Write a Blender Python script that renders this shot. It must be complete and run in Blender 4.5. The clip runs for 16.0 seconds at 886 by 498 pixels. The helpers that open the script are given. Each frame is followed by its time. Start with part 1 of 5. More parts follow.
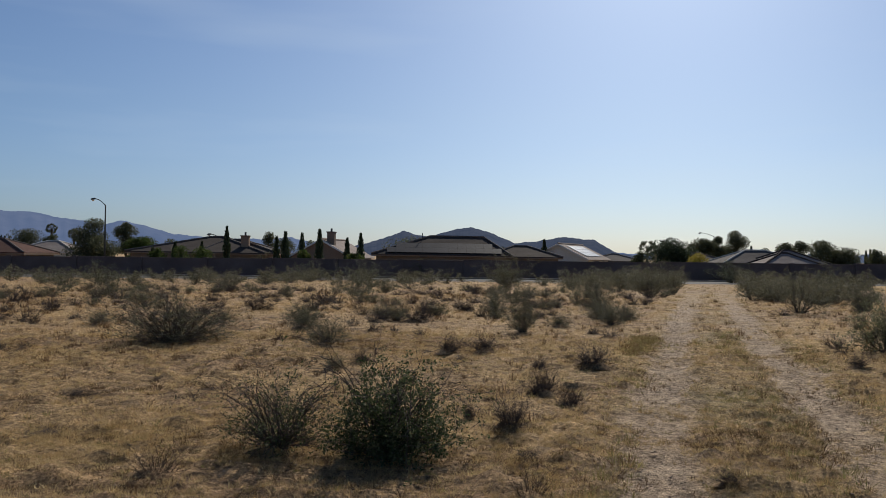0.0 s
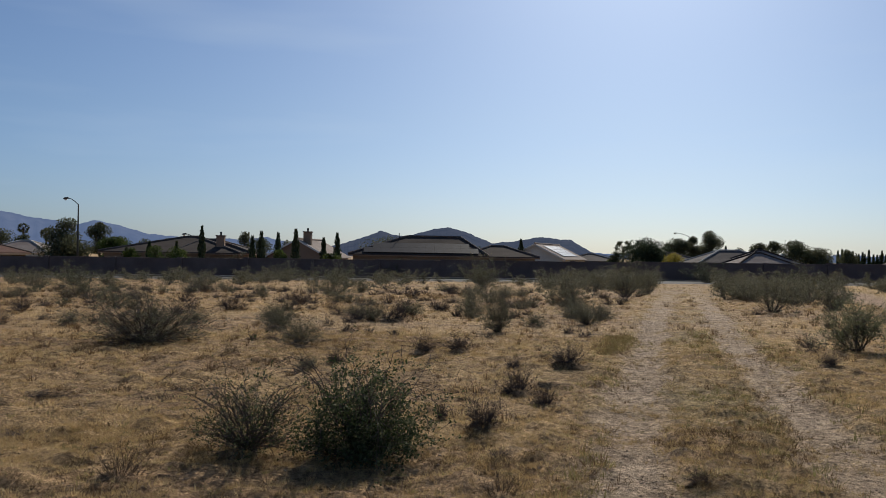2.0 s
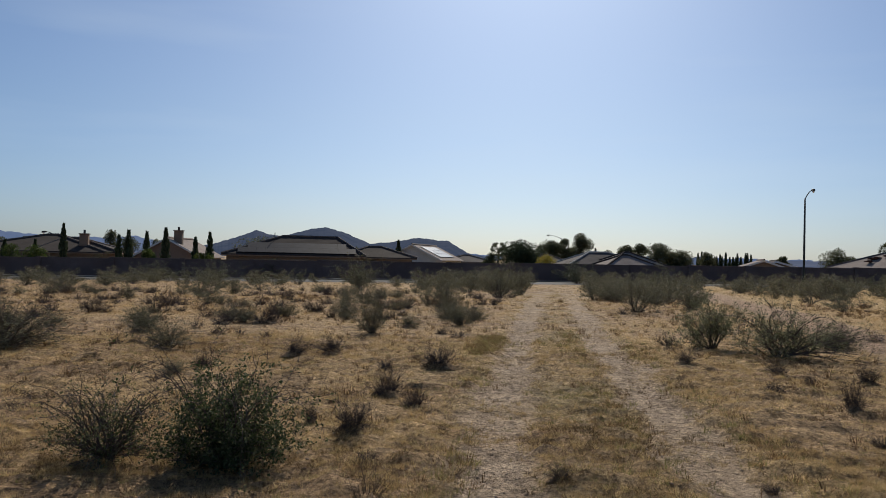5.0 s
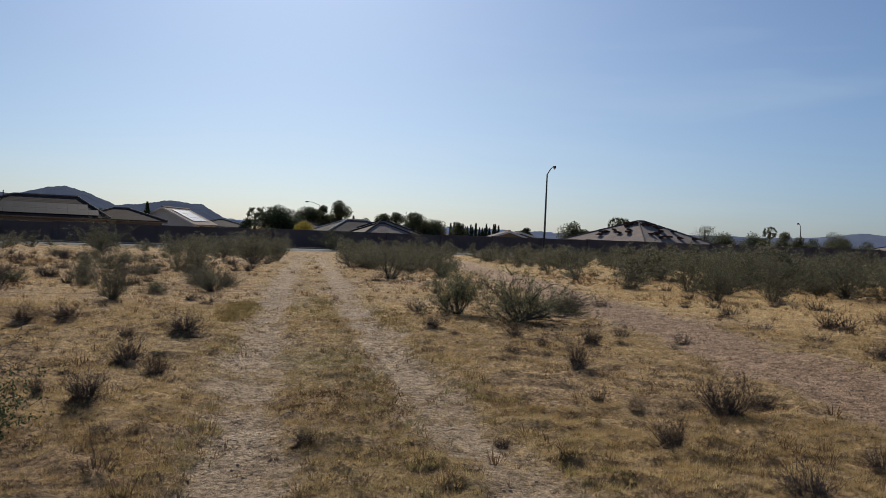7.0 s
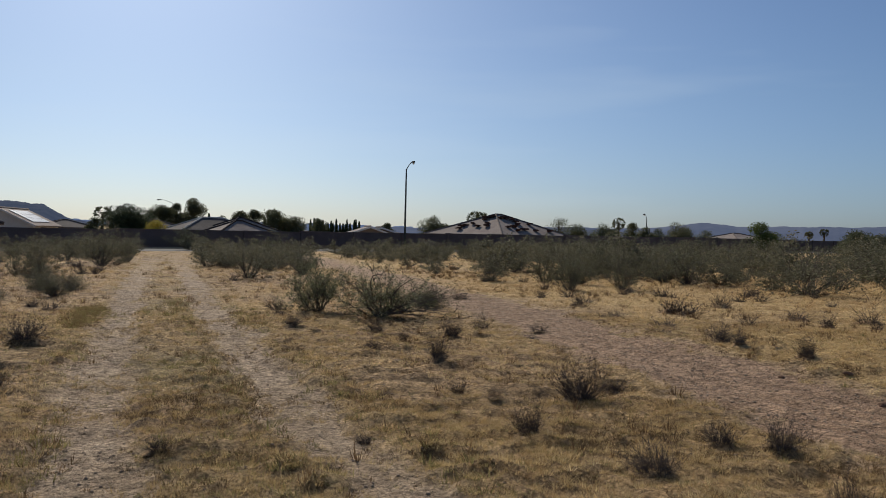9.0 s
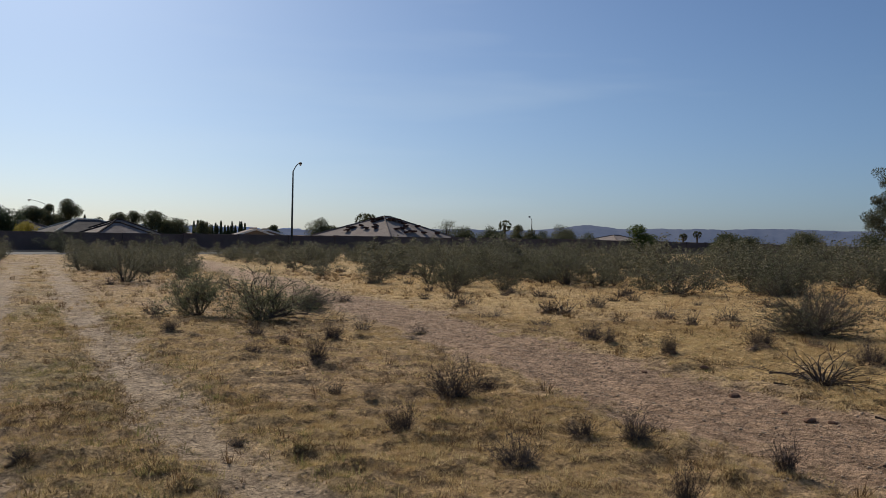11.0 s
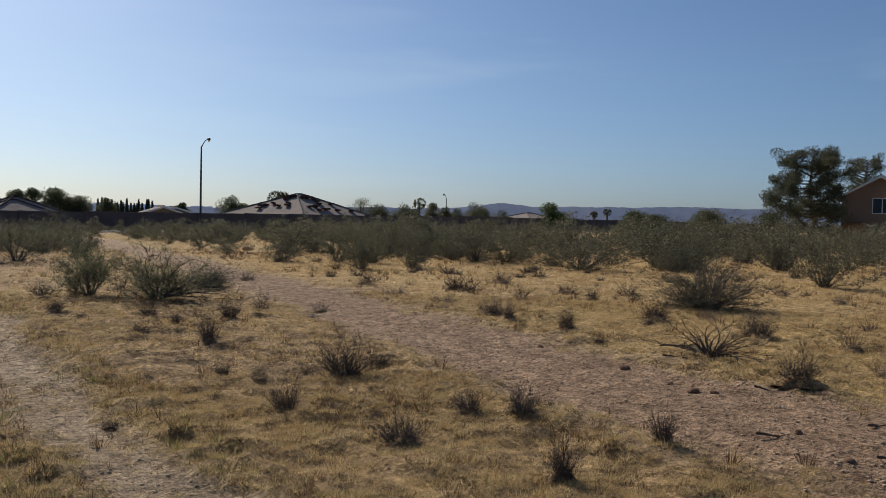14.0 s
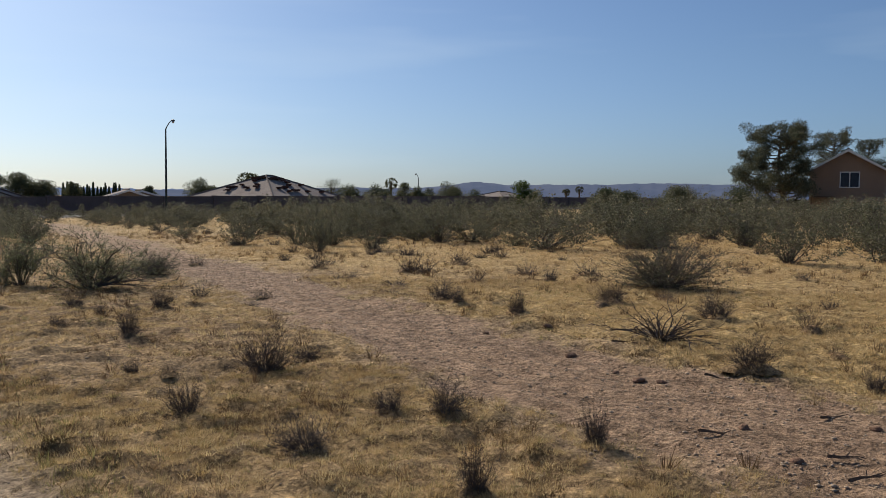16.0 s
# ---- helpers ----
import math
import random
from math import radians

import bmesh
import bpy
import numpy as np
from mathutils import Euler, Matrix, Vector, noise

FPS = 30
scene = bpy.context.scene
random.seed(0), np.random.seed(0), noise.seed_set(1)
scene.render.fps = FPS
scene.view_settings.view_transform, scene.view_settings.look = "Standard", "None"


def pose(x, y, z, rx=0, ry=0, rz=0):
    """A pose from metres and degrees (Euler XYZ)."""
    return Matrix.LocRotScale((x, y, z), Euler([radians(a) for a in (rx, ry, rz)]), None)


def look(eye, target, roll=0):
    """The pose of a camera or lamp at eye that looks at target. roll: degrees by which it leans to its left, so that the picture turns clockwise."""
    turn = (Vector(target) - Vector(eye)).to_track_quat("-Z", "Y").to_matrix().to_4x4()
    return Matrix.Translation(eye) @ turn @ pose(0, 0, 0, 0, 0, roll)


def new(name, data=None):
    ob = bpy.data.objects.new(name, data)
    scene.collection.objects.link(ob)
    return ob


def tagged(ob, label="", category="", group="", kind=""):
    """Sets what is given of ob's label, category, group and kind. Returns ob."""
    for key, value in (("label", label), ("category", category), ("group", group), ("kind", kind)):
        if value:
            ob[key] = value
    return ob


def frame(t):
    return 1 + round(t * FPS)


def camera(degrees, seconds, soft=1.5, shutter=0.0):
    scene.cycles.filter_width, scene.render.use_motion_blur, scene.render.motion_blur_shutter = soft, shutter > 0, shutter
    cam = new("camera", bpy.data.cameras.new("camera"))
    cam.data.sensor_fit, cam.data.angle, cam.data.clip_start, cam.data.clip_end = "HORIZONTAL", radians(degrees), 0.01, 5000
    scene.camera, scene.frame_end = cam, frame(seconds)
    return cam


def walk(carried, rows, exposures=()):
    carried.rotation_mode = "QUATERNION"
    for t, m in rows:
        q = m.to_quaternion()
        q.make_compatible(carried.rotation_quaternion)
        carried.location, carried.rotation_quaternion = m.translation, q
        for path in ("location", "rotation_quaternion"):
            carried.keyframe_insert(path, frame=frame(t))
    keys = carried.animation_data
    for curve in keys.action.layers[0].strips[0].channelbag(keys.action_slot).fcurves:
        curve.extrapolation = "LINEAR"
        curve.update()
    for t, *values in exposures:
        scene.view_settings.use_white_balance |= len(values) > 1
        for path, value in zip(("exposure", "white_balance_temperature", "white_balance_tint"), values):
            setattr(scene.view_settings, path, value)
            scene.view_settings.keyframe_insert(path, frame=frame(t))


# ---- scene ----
cam = camera(54.7, 16.0, 0.75)
PATH = [
    (0, (0.384, 0.804, 1.539), (0.383, 2.804, 1.554), 1.0),
    (0.5, (0.396, 0.833, 1.541), (0.394, 2.833, 1.587), 0.7),
    (1, (0.393, 0.837, 1.549), (0.384, 2.837, 1.604), 0.5),
    (1.5, (0.412, 0.837, 1.541), (0.447, 2.836, 1.575), 0.8),
    (2, (0.429, 0.861, 1.53), (0.481, 2.861, 1.546), 1.0),
    (2.5, (0.437, 0.847, 1.54), (0.506, 2.846, 1.564), 1.0),
    (3, (0.447, 0.835, 1.546), (0.581, 2.83, 1.584), 1.0),
    (5.3, (0.495, 0.829, 1.545), (0.892, 2.789, 1.56), 1.5),
    (5.5, (0.497, 0.831, 1.543), (0.946, 2.78, 1.551), 1.7),
    (6, (0.521, 0.816, 1.543), (1.116, 2.726, 1.531), 2.1),
    (6.5, (0.544, 0.822, 1.537), (1.277, 2.682, 1.506), 2.1),
    (7, (0.56, 0.817, 1.539), (1.429, 2.618, 1.503), 2.5),
    (7.5, (0.585, 0.811, 1.537), (1.576, 2.547, 1.489), 2.7),
    (8, (0.616, 0.805, 1.543), (1.693, 2.489, 1.496), 2.5),
    (8.5, (0.636, 0.811, 1.539), (1.75, 2.472, 1.509), 2.4),
    (9, (0.579, 0.795, 1.546), (1.726, 2.432, 1.51), 1.4),
    (9.5, (0.511, 0.773, 1.531), (1.722, 2.363, 1.456), 1.2),
    (9.7, (0.501, 0.758, 1.528), (1.737, 2.329, 1.45), 1.4),
    (11.8, (0.622, 0.478, 1.58), (2.02, 1.908, 1.586), 1.1),
    (12, (0.631, 0.468, 1.577), (2.04, 1.886, 1.589), 1.1),
    (12.5, (0.646, 0.441, 1.58), (2.086, 1.828, 1.594), 1.0),
    (13, (0.678, 0.424, 1.561), (2.124, 1.805, 1.524), 0.3),
    (13.5, (0.721, 0.417, 1.551), (2.169, 1.793, 1.466), 0.2),
    (14, (0.815, 0.485, 1.54), (2.302, 1.821, 1.468), 1.3),
    (14.5, (0.994, 0.591, 1.552), (2.536, 1.862, 1.488), 1.3),
    (15, (1.177, 0.619, 1.532), (2.723, 1.883, 1.439), 0.2),
    (15.5, (1.38, 0.588, 1.546), (2.874, 1.913, 1.434), 0.3),
    (16, (1.559, 0.574, 1.557), (3.083, 1.864, 1.438), 0.5),
]
walk(cam, [(t, look(eye, target, roll)) for t, eye, target, roll in PATH], [(0, -0.14), (9.5, -0.14), (12, -0.1), (14.5, 0.0), (15.5, 0.1), (16, 0.1)])


# ---------------------------------------------------------------- light
SUN_AZ, SUN_EL = 15.0, 32.5
world = bpy.data.worlds.new("sky")
scene.world = world
world.use_nodes = True
wn, wl = world.node_tree.nodes, world.node_tree.links
sky = wn.new("ShaderNodeTexSky")
sky.sky_type = "NISHITA"
sky.sun_disc = False
sky.sun_elevation, sky.sun_rotation = radians(SUN_EL), radians(SUN_AZ)
sky.altitude, sky.air_density, sky.dust_density, sky.ozone_density = 700, 1.0, 1.7, 2.6
wn["Background"].inputs["Strength"].default_value = 0.066
tint = wn.new("ShaderNodeMix")
tint.data_type, tint.blend_type = "RGBA", "MULTIPLY"
tint.inputs["Factor"].default_value, tint.inputs["B"].default_value = 1.0, (0.77, 0.92, 1.15, 1)
haze = wn.new("ShaderNodeMix")
haze.data_type = "RGBA"
haze.inputs["Factor"].default_value, haze.inputs["B"].default_value = 0.05, (4.6, 6.6, 9.0, 1)
wl.new(sky.outputs["Color"], tint.inputs["A"])
wl.new(tint.outputs["Result"], haze.inputs["A"])
# cooler air towards the horizon, and thin streaks of high cirrus
sky_way = wn.new("ShaderNodeTexCoord").outputs["Generated"]
split = wn.new("ShaderNodeSeparateXYZ")
wl.new(sky_way, split.inputs[0])
cool = wn.new("ShaderNodeValToRGB")
cool.color_ramp.elements[0].position, cool.color_ramp.elements[0].color = 0.0, (0.69, 0.885, 1.25, 1)
cool.color_ramp.elements[1].position, cool.color_ramp.elements[1].color = 0.16, (0.76, 0.925, 1.155, 1)
wl.new(split.outputs["Z"], cool.inputs[0])
wl.new(cool.outputs[0], tint.inputs["B"])
streak_map = wn.new("ShaderNodeMapping")
streak_map.inputs["Scale"].default_value = (1.8, 1.8, 13.0)
streak_map.inputs["Rotation"].default_value = (0.05, 0.09, 0.4)
wl.new(sky_way, streak_map.inputs["Vector"])
streak = wn.new("ShaderNodeTexNoise")
streak.inputs["Scale"].default_value, streak.inputs["Detail"].default_value, streak.inputs["Roughness"].default_value = 1.3, 3, 0.5
wl.new(streak_map.outputs[0], streak.inputs["Vector"])
veil = wn.new("ShaderNodeMapRange")
veil.inputs["From Min"].default_value, veil.inputs["From Max"].default_value = 0.52, 0.80
veil.inputs["To Min"].default_value, veil.inputs["To Max"].default_value = 0.0, 0.18
wl.new(streak.outputs["Fac"], veil.inputs["Value"])
cirrus = wn.new("ShaderNodeMix")
cirrus.data_type = "RGBA"
cirrus.inputs["B"].default_value = (10.5, 12.0, 13.2, 1)
wl.new(veil.outputs[0], cirrus.inputs["Factor"])
wl.new(haze.outputs["Result"], cirrus.inputs["A"])
wl.new(cirrus.outputs["Result"], wn["Background"].inputs["Color"])

sun = new("sun", bpy.data.lights.new("sun", "SUN"))
sun.data.energy, sun.data.angle, sun.data.color = 5.0, radians(0.53), (1.0, 0.92, 0.80)
sun_way = Vector((math.sin(radians(SUN_AZ)) * math.cos(radians(SUN_EL)), math.cos(radians(SUN_AZ)) * math.cos(radians(SUN_EL)), math.sin(radians(SUN_EL))))
sun.matrix_world = look(sun_way * 60, (0, 0, 0))


# ---------------------------------------------------------------- materials
def nodes_of(name):
    m = bpy.data.materials.new(name)
    m.use_nodes = True
    return m, m.node_tree.nodes, m.node_tree.links, m.node_tree.nodes["Principled BSDF"]


def ramp_of(n, l, source, stops):
    r = n.new("ShaderNodeValToRGB")
    while len(r.color_ramp.elements) < len(stops):
        r.color_ramp.elements.new(0.5)
    for e, (p, c) in zip(r.color_ramp.elements, stops):
        e.position, e.color = p, (*c, 1)
    l.new(source, r.inputs[0])
    return r.outputs[0]


def noise_of(n, l, scale, detail=6, rough=0.6, vector=None):
    t = n.new("ShaderNodeTexNoise")
    t.inputs["Scale"].default_value, t.inputs["Detail"].default_value, t.inputs["Roughness"].default_value = scale, detail, rough
    if vector is not None:
        l.new(vector, t.inputs["Vector"])
    return t.outputs["Fac"]


def mixed(n, l, fac, a, b, mode="MIX"):
    x = n.new("ShaderNodeMix")
    x.data_type, x.blend_type = "RGBA", mode
    for socket, v in ((x.inputs["Factor"], fac), (x.inputs["A"], a), (x.inputs["B"], b)):
        if isinstance(v, (int, float)):
            socket.default_value = v
        elif isinstance(v, tuple):
            socket.default_value = (*v, 1)
        else:
            l.new(v, socket)
    return x.outputs["Result"]


def bumped(n, l, p, height, strength, distance):
    b = n.new("ShaderNodeBump")
    b.inputs["Strength"].default_value, b.inputs["Distance"].default_value = strength, distance
    l.new(height, b.inputs["Height"])
    l.new(b.outputs["Normal"], p.inputs["Normal"])


def surface(name, c1, c2, coarse=2.0, fine=40.0, rough=0.85, bump=0.4, dist=0.01, metal=0.0):
    """A weathered surface: two colours in patches, fine grain over it, and relief."""
    m, n, l, p = nodes_of(name)
    v = n.new("ShaderNodeTexCoord").outputs["Object"]
    big, small = noise_of(n, l, coarse, 5, 0.6, v), noise_of(n, l, fine, 4, 0.7, v)
    c = ramp_of(n, l, big, [(0.3, c1), (0.7, c2)])
    g = ramp_of(n, l, small, [(0.25, (0.72, 0.72, 0.72)), (0.75, (1.15, 1.15, 1.15))])
    l.new(mixed(n, l, 1.0, c, g, "MULTIPLY"), p.inputs["Base Color"])
    p.inputs["Roughness"].default_value, p.inputs["Metallic"].default_value = rough, metal
    p.inputs["Specular IOR Level"].default_value = 0.5 if rough < 0.6 else 0.12
    bumped(n, l, p, small, bump, dist)
    return m


def leafy(name, stops, translucent=0.35, rough=0.55, toned=False):
    """Leaves or blades: a colour for each piece (or for each tuft, by its tone), lit through from behind."""
    m, n, l, p = nodes_of(name)
    pick = n.new("ShaderNodeNewGeometry").outputs["Random Per Island"]
    if toned:
        tone = n.new("ShaderNodeAttribute")
        tone.attribute_name = "tone"
        both = n.new("ShaderNodeMix")
        both.inputs["Factor"].default_value = 0.3
        l.new(tone.outputs["Fac"], both.inputs["A"])
        l.new(pick, both.inputs["B"])
        pick = both.outputs["Result"]
    c = ramp_of(n, l, pick, stops)
    o = n.new("ShaderNodeObjectInfo").outputs["Random"]
    c = mixed(n, l, 1.0, c, ramp_of(n, l, o, [(0.0, (0.8, 0.84, 0.8)), (1.0, (1.15, 1.1, 1.1))]), "MULTIPLY")
    l.new(c, p.inputs["Base Color"])
    p.inputs["Roughness"].default_value = rough
    p.inputs["Specular IOR Level"].default_value = 0.04
    tr = n.new("ShaderNodeBsdfTranslucent")
    l.new(c, tr.inputs["Color"])
    mx = n.new("ShaderNodeMixShader")
    mx.inputs[0].default_value = translucent
    l.new(p.outputs[0], mx.inputs[1])
    l.new(tr.outputs[0], mx.inputs[2])
    l.new(mx.outputs[0], n["Material Output"].inputs["Surface"])
    return m


def roofing(name, c1, c2):
    """Concrete roof tiles: courses in relief, each tile a little different."""
    m, n, l, p = nodes_of(name)
    v = n.new("ShaderNodeTexCoord").outputs["Object"]
    big = noise_of(n, l, 0.5, 4, 0.6, v)
    small = noise_of(n, l, 6.0, 3, 0.7, v)
    w = n.new("ShaderNodeTexWave")
    w.wave_type, w.bands_direction = "BANDS", "Z"
    w.inputs["Scale"].default_value, w.inputs["Distortion"].default_value = 2.2, 0.4
    l.new(v, w.inputs["Vector"])
    c = ramp_of(n, l, big, [(0.3, c1), (0.7, c2)])
    c = mixed(n, l, 1.0, c, ramp_of(n, l, small, [(0.3, (0.7, 0.7, 0.7)), (0.7, (1.2, 1.2, 1.2))]), "MULTIPLY")
    l.new(c, p.inputs["Base Color"])
    p.inputs["Roughness"].default_value = 0.95
    p.inputs["Specular IOR Level"].default_value = 0.08
    bumped(n, l, p, w.outputs["Fac"], 0.4, 0.012)
    return m


def haze_glow_paint(name, c1, c2, air, scale):
    """Far hills of dark scrub and rock, with the bright haze before them painted in as bluish emission."""
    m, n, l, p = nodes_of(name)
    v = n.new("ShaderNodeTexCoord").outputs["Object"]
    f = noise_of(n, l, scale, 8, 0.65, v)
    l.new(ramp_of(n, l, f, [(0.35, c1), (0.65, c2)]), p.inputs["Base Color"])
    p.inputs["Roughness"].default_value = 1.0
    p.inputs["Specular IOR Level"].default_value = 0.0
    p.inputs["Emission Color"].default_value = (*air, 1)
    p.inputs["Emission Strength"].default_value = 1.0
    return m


def earth():
    """Sandy desert soil under dry grass; attribute 'bare' is 1 on the wheel ruts and the dirt road."""
    m, n, l, p = nodes_of("desert_soil")
    v = n.new("ShaderNodeNewGeometry").outputs["Position"]
    at = n.new("ShaderNodeAttribute")
    at.attribute_name = "bare"
    at2 = n.new("ShaderNodeAttribute")
    at2.attribute_name = "green"
    patch, mid = noise_of(n, l, 0.35, 5, 0.6, v), noise_of(n, l, 2.6, 6, 0.65, v)
    grit, fine = noise_of(n, l, 28, 5, 0.7, v), noise_of(n, l, 120, 3, 0.7, v)
    straw = ramp_of(n, l, mid, [(0.36, SOIL[0]), (0.5, SOIL[1]), (0.66, SOIL[2])])
    straw = mixed(n, l, ramp_of(n, l, patch, [(0.4, (0, 0, 0)), (0.65, (0.6, 0.6, 0.6))]), straw, SOIL[3])
    at3 = n.new("ShaderNodeAttribute")
    at3.attribute_name = "straw"
    straw = mixed(n, l, at3.outputs["Fac"], straw, ramp_of(n, l, mid, [(0.3, (0.35, 0.232, 0.10)), (0.65, (0.62, 0.45, 0.20))]))
    straw = mixed(n, l, at2.outputs["Fac"], straw, SOIL[4])
    dirt = ramp_of(n, l, mid, [(0.3, SOIL[5]), (0.7, SOIL[6])])
    at4 = n.new("ShaderNodeAttribute")
    at4.attribute_name = "road"
    dirt = mixed(n, l, at4.outputs["Fac"], dirt, ramp_of(n, l, mid, [(0.32, (0.225, 0.145, 0.09)), (0.68, (0.42, 0.285, 0.185))]))
    c = mixed(n, l, at.outputs["Fac"], straw, dirt)
    c = mixed(n, l, 1.0, c, ramp_of(n, l, grit, [(0.34, (0.45, 0.43, 0.41)), (0.62, (1.3, 1.3, 1.3))]), "MULTIPLY")
    c = mixed(n, l, 1.0, c, ramp_of(n, l, fine, [(0.3, (0.8, 0.8, 0.8)), (0.7, (1.15, 1.15, 1.15))]), "MULTIPLY")
    clump = noise_of(n, l, 8.5, 4, 0.7, v)
    c = mixed(n, l, 1.0, c, ramp_of(n, l, clump, [(0.34, (0.52, 0.49, 0.46)), (0.5, (1.12, 1.11, 1.1)), (0.66, (1.52, 1.49, 1.43))]), "MULTIPLY")
    l.new(c, p.inputs["Base Color"])
    p.inputs["Roughness"].default_value = 0.95
    p.inputs["Specular IOR Level"].default_value = 0.15
    add = n.new("ShaderNodeMath")
    add.operation = "ADD"
    l.new(grit, add.inputs[0])
    l.new(mid, add.inputs[1])
    bumped(n, l, p, add.outputs[0], 1.0, 0.07)
    return m


SOIL = [(0.09, 0.058, 0.035), (0.285, 0.185, 0.102), (0.43, 0.289, 0.152), (0.41, 0.285, 0.14), (0.23, 0.185, 0.085), (0.265, 0.193, 0.127), (0.445, 0.345, 0.24)]
M_SOIL = earth()
M_STRAW = leafy("dry_grass_blade", [(0.0, (0.25, 0.156, 0.078)), (0.35, (0.45, 0.312, 0.155)), (0.7, (0.65, 0.482, 0.25)), (1.0, (0.80, 0.64, 0.375))], 0.4, 0.7, True)
M_WEED = leafy("green_weed_blade", [(0.0, (0.16, 0.15, 0.06)), (0.6, (0.28, 0.235, 0.10)), (1.0, (0.44, 0.35, 0.16))], 0.45, 0.7, True)
M_LITTER = leafy("dead_stubble_blade", [(0.0, (0.09, 0.058, 0.034)), (0.6, (0.18, 0.115, 0.06)), (1.0, (0.28, 0.18, 0.09))], 0.3, 0.8, True)
M_CREO = leafy("creosote_leaf", [(0.0, (0.07, 0.073, 0.045)), (0.6, (0.142, 0.142, 0.09)), (1.0, (0.26, 0.24, 0.165))], 0.3, 0.7)
M_CREO_PALE = leafy("pale_creosote_leaf", [(0.0, (0.085, 0.092, 0.05)), (0.6, (0.165, 0.168, 0.095)), (1.0, (0.32, 0.30, 0.20))], 0.5, 0.6)
M_GREEN = leafy("fresh_green_leaf", [(0.0, (0.042, 0.058, 0.026)), (0.6, (0.09, 0.108, 0.05)), (1.0, (0.20, 0.20, 0.115))], 0.3, 0.6)
M_TWIG = surface("grey_twig", (0.072, 0.058, 0.051), (0.14, 0.114, 0.098), 8, 60, 0.95)
M_DRYTWIG = surface("dry_brown_twig", (0.12, 0.085, 0.055), (0.21, 0.15, 0.095), 8, 60, 0.9)
M_WOOD = surface("weathered_dead_wood", (0.10, 0.065, 0.045), (0.19, 0.13, 0.09), 6, 50, 0.9)
M_STONE = surface("gravel_stone", (0.28, 0.20, 0.135), (0.48, 0.37, 0.265), 9, 60, 0.9)
M_CLOD = surface("reddish_dirt_clod", (0.15, 0.085, 0.055), (0.25, 0.15, 0.10), 9, 60, 0.95)
M_WALL = surface("brown_block_wall", (0.118, 0.085, 0.078), (0.175, 0.128, 0.115), 0.5, 9, 0.9, 0.5, 0.02)
M_CAP = surface("concrete_wall_cap", (0.15, 0.11, 0.097), (0.20, 0.15, 0.13), 0.8, 12, 0.9)
M_ASPHALT = surface("worn_asphalt", (0.05, 0.05, 0.05), (0.075, 0.072, 0.07), 0.6, 40, 0.9)
M_CONCRETE = surface("pale_concrete", (0.17, 0.15, 0.13), (0.23, 0.205, 0.175), 0.7, 30, 0.85)
M_STUCCO = surface("tan_stucco", (0.22, 0.16, 0.115), (0.27, 0.20, 0.145), 0.7, 25, 0.9)
M_STUCCO_BROWN = surface("brown_stucco", (0.27, 0.18, 0.125), (0.32, 0.22, 0.155), 0.6, 25, 0.9)
M_STUCCO_PALE = surface("cream_stucco", (0.60, 0.55, 0.47), (0.70, 0.65, 0.57), 0.7, 25, 0.9)
M_TRIM = surface("white_painted_wood", (0.66, 0.64, 0.60), (0.78, 0.76, 0.72), 1.5, 30, 0.6)
M_TILE_BROWN = roofing("brown_roof_tile", (0.045, 0.036, 0.032), (0.072, 0.058, 0.052))
M_TILE_RED = roofing("red_brown_roof_tile", (0.075, 0.040, 0.032), (0.11, 0.06, 0.046))
M_TILE_PALE = roofing("pale_grey_roof_tile", (0.21, 0.17, 0.15), (0.30, 0.255, 0.225))
M_TILE_GREY = roofing("grey_roof_tile", (0.095, 0.082, 0.076), (0.14, 0.122, 0.113))
M_TILE_CAP = roofing("weathered_ridge_tile", (0.14, 0.115, 0.10), (0.20, 0.165, 0.145))
M_SHINGLE = roofing("dark_brown_shingle", (0.085, 0.06, 0.048), (0.12, 0.088, 0.07))
M_SOLAR = surface("solar_panel_glass", (0.03, 0.033, 0.042), (0.045, 0.048, 0.06), 0.8, 8, 0.6, 0.03)
M_SOLAR.node_tree.nodes["Principled BSDF"].inputs["Specular IOR Level"].default_value = 0.02
M_SOLAR_GLOSS = surface("glossy_solar_glass", (0.03, 0.033, 0.042), (0.045, 0.048, 0.06), 0.8, 8, 0.3, 0.03)
M_STEEL = surface("galvanised_steel", (0.06, 0.065, 0.062), (0.095, 0.10, 0.096), 3, 30, 0.65, 0.2, 0.002, 0.2)
M_LAMPGLASS = surface("frosted_lamp_glass", (0.6, 0.6, 0.58), (0.7, 0.7, 0.68), 3, 30, 0.3)
M_PANE = surface("dark_window_glass", (0.012, 0.018, 0.035), (0.02, 0.028, 0.05), 1.2, 6, 0.06, 0.02)
M_PANE.node_tree.nodes["Principled BSDF"].inputs["Specular IOR Level"].default_value = 0.25
M_BARK = surface("dark_bark", (0.06, 0.045, 0.035), (0.11, 0.085, 0.065), 4, 30, 0.95, 0.8, 0.03)
M_PINE = leafy("pine_needles", [(0.0, (0.058, 0.068, 0.048)), (0.6, (0.10, 0.108, 0.074)), (1.0, (0.175, 0.168, 0.118))], 0.35, 0.6)
M_DARKLEAF = leafy("dark_tree_leaf", [(0.0, (0.055, 0.065, 0.04)), (0.7, (0.105, 0.115, 0.066)), (1.0, (0.17, 0.17, 0.10))], 0.35, 0.6)
M_BRIGHTLEAF = leafy("bright_tree_leaf", [(0.0, (0.04, 0.065, 0.02)), (0.7, (0.08, 0.11, 0.03)), (1.0, (0.13, 0.15, 0.05))], 0.35, 0.6)
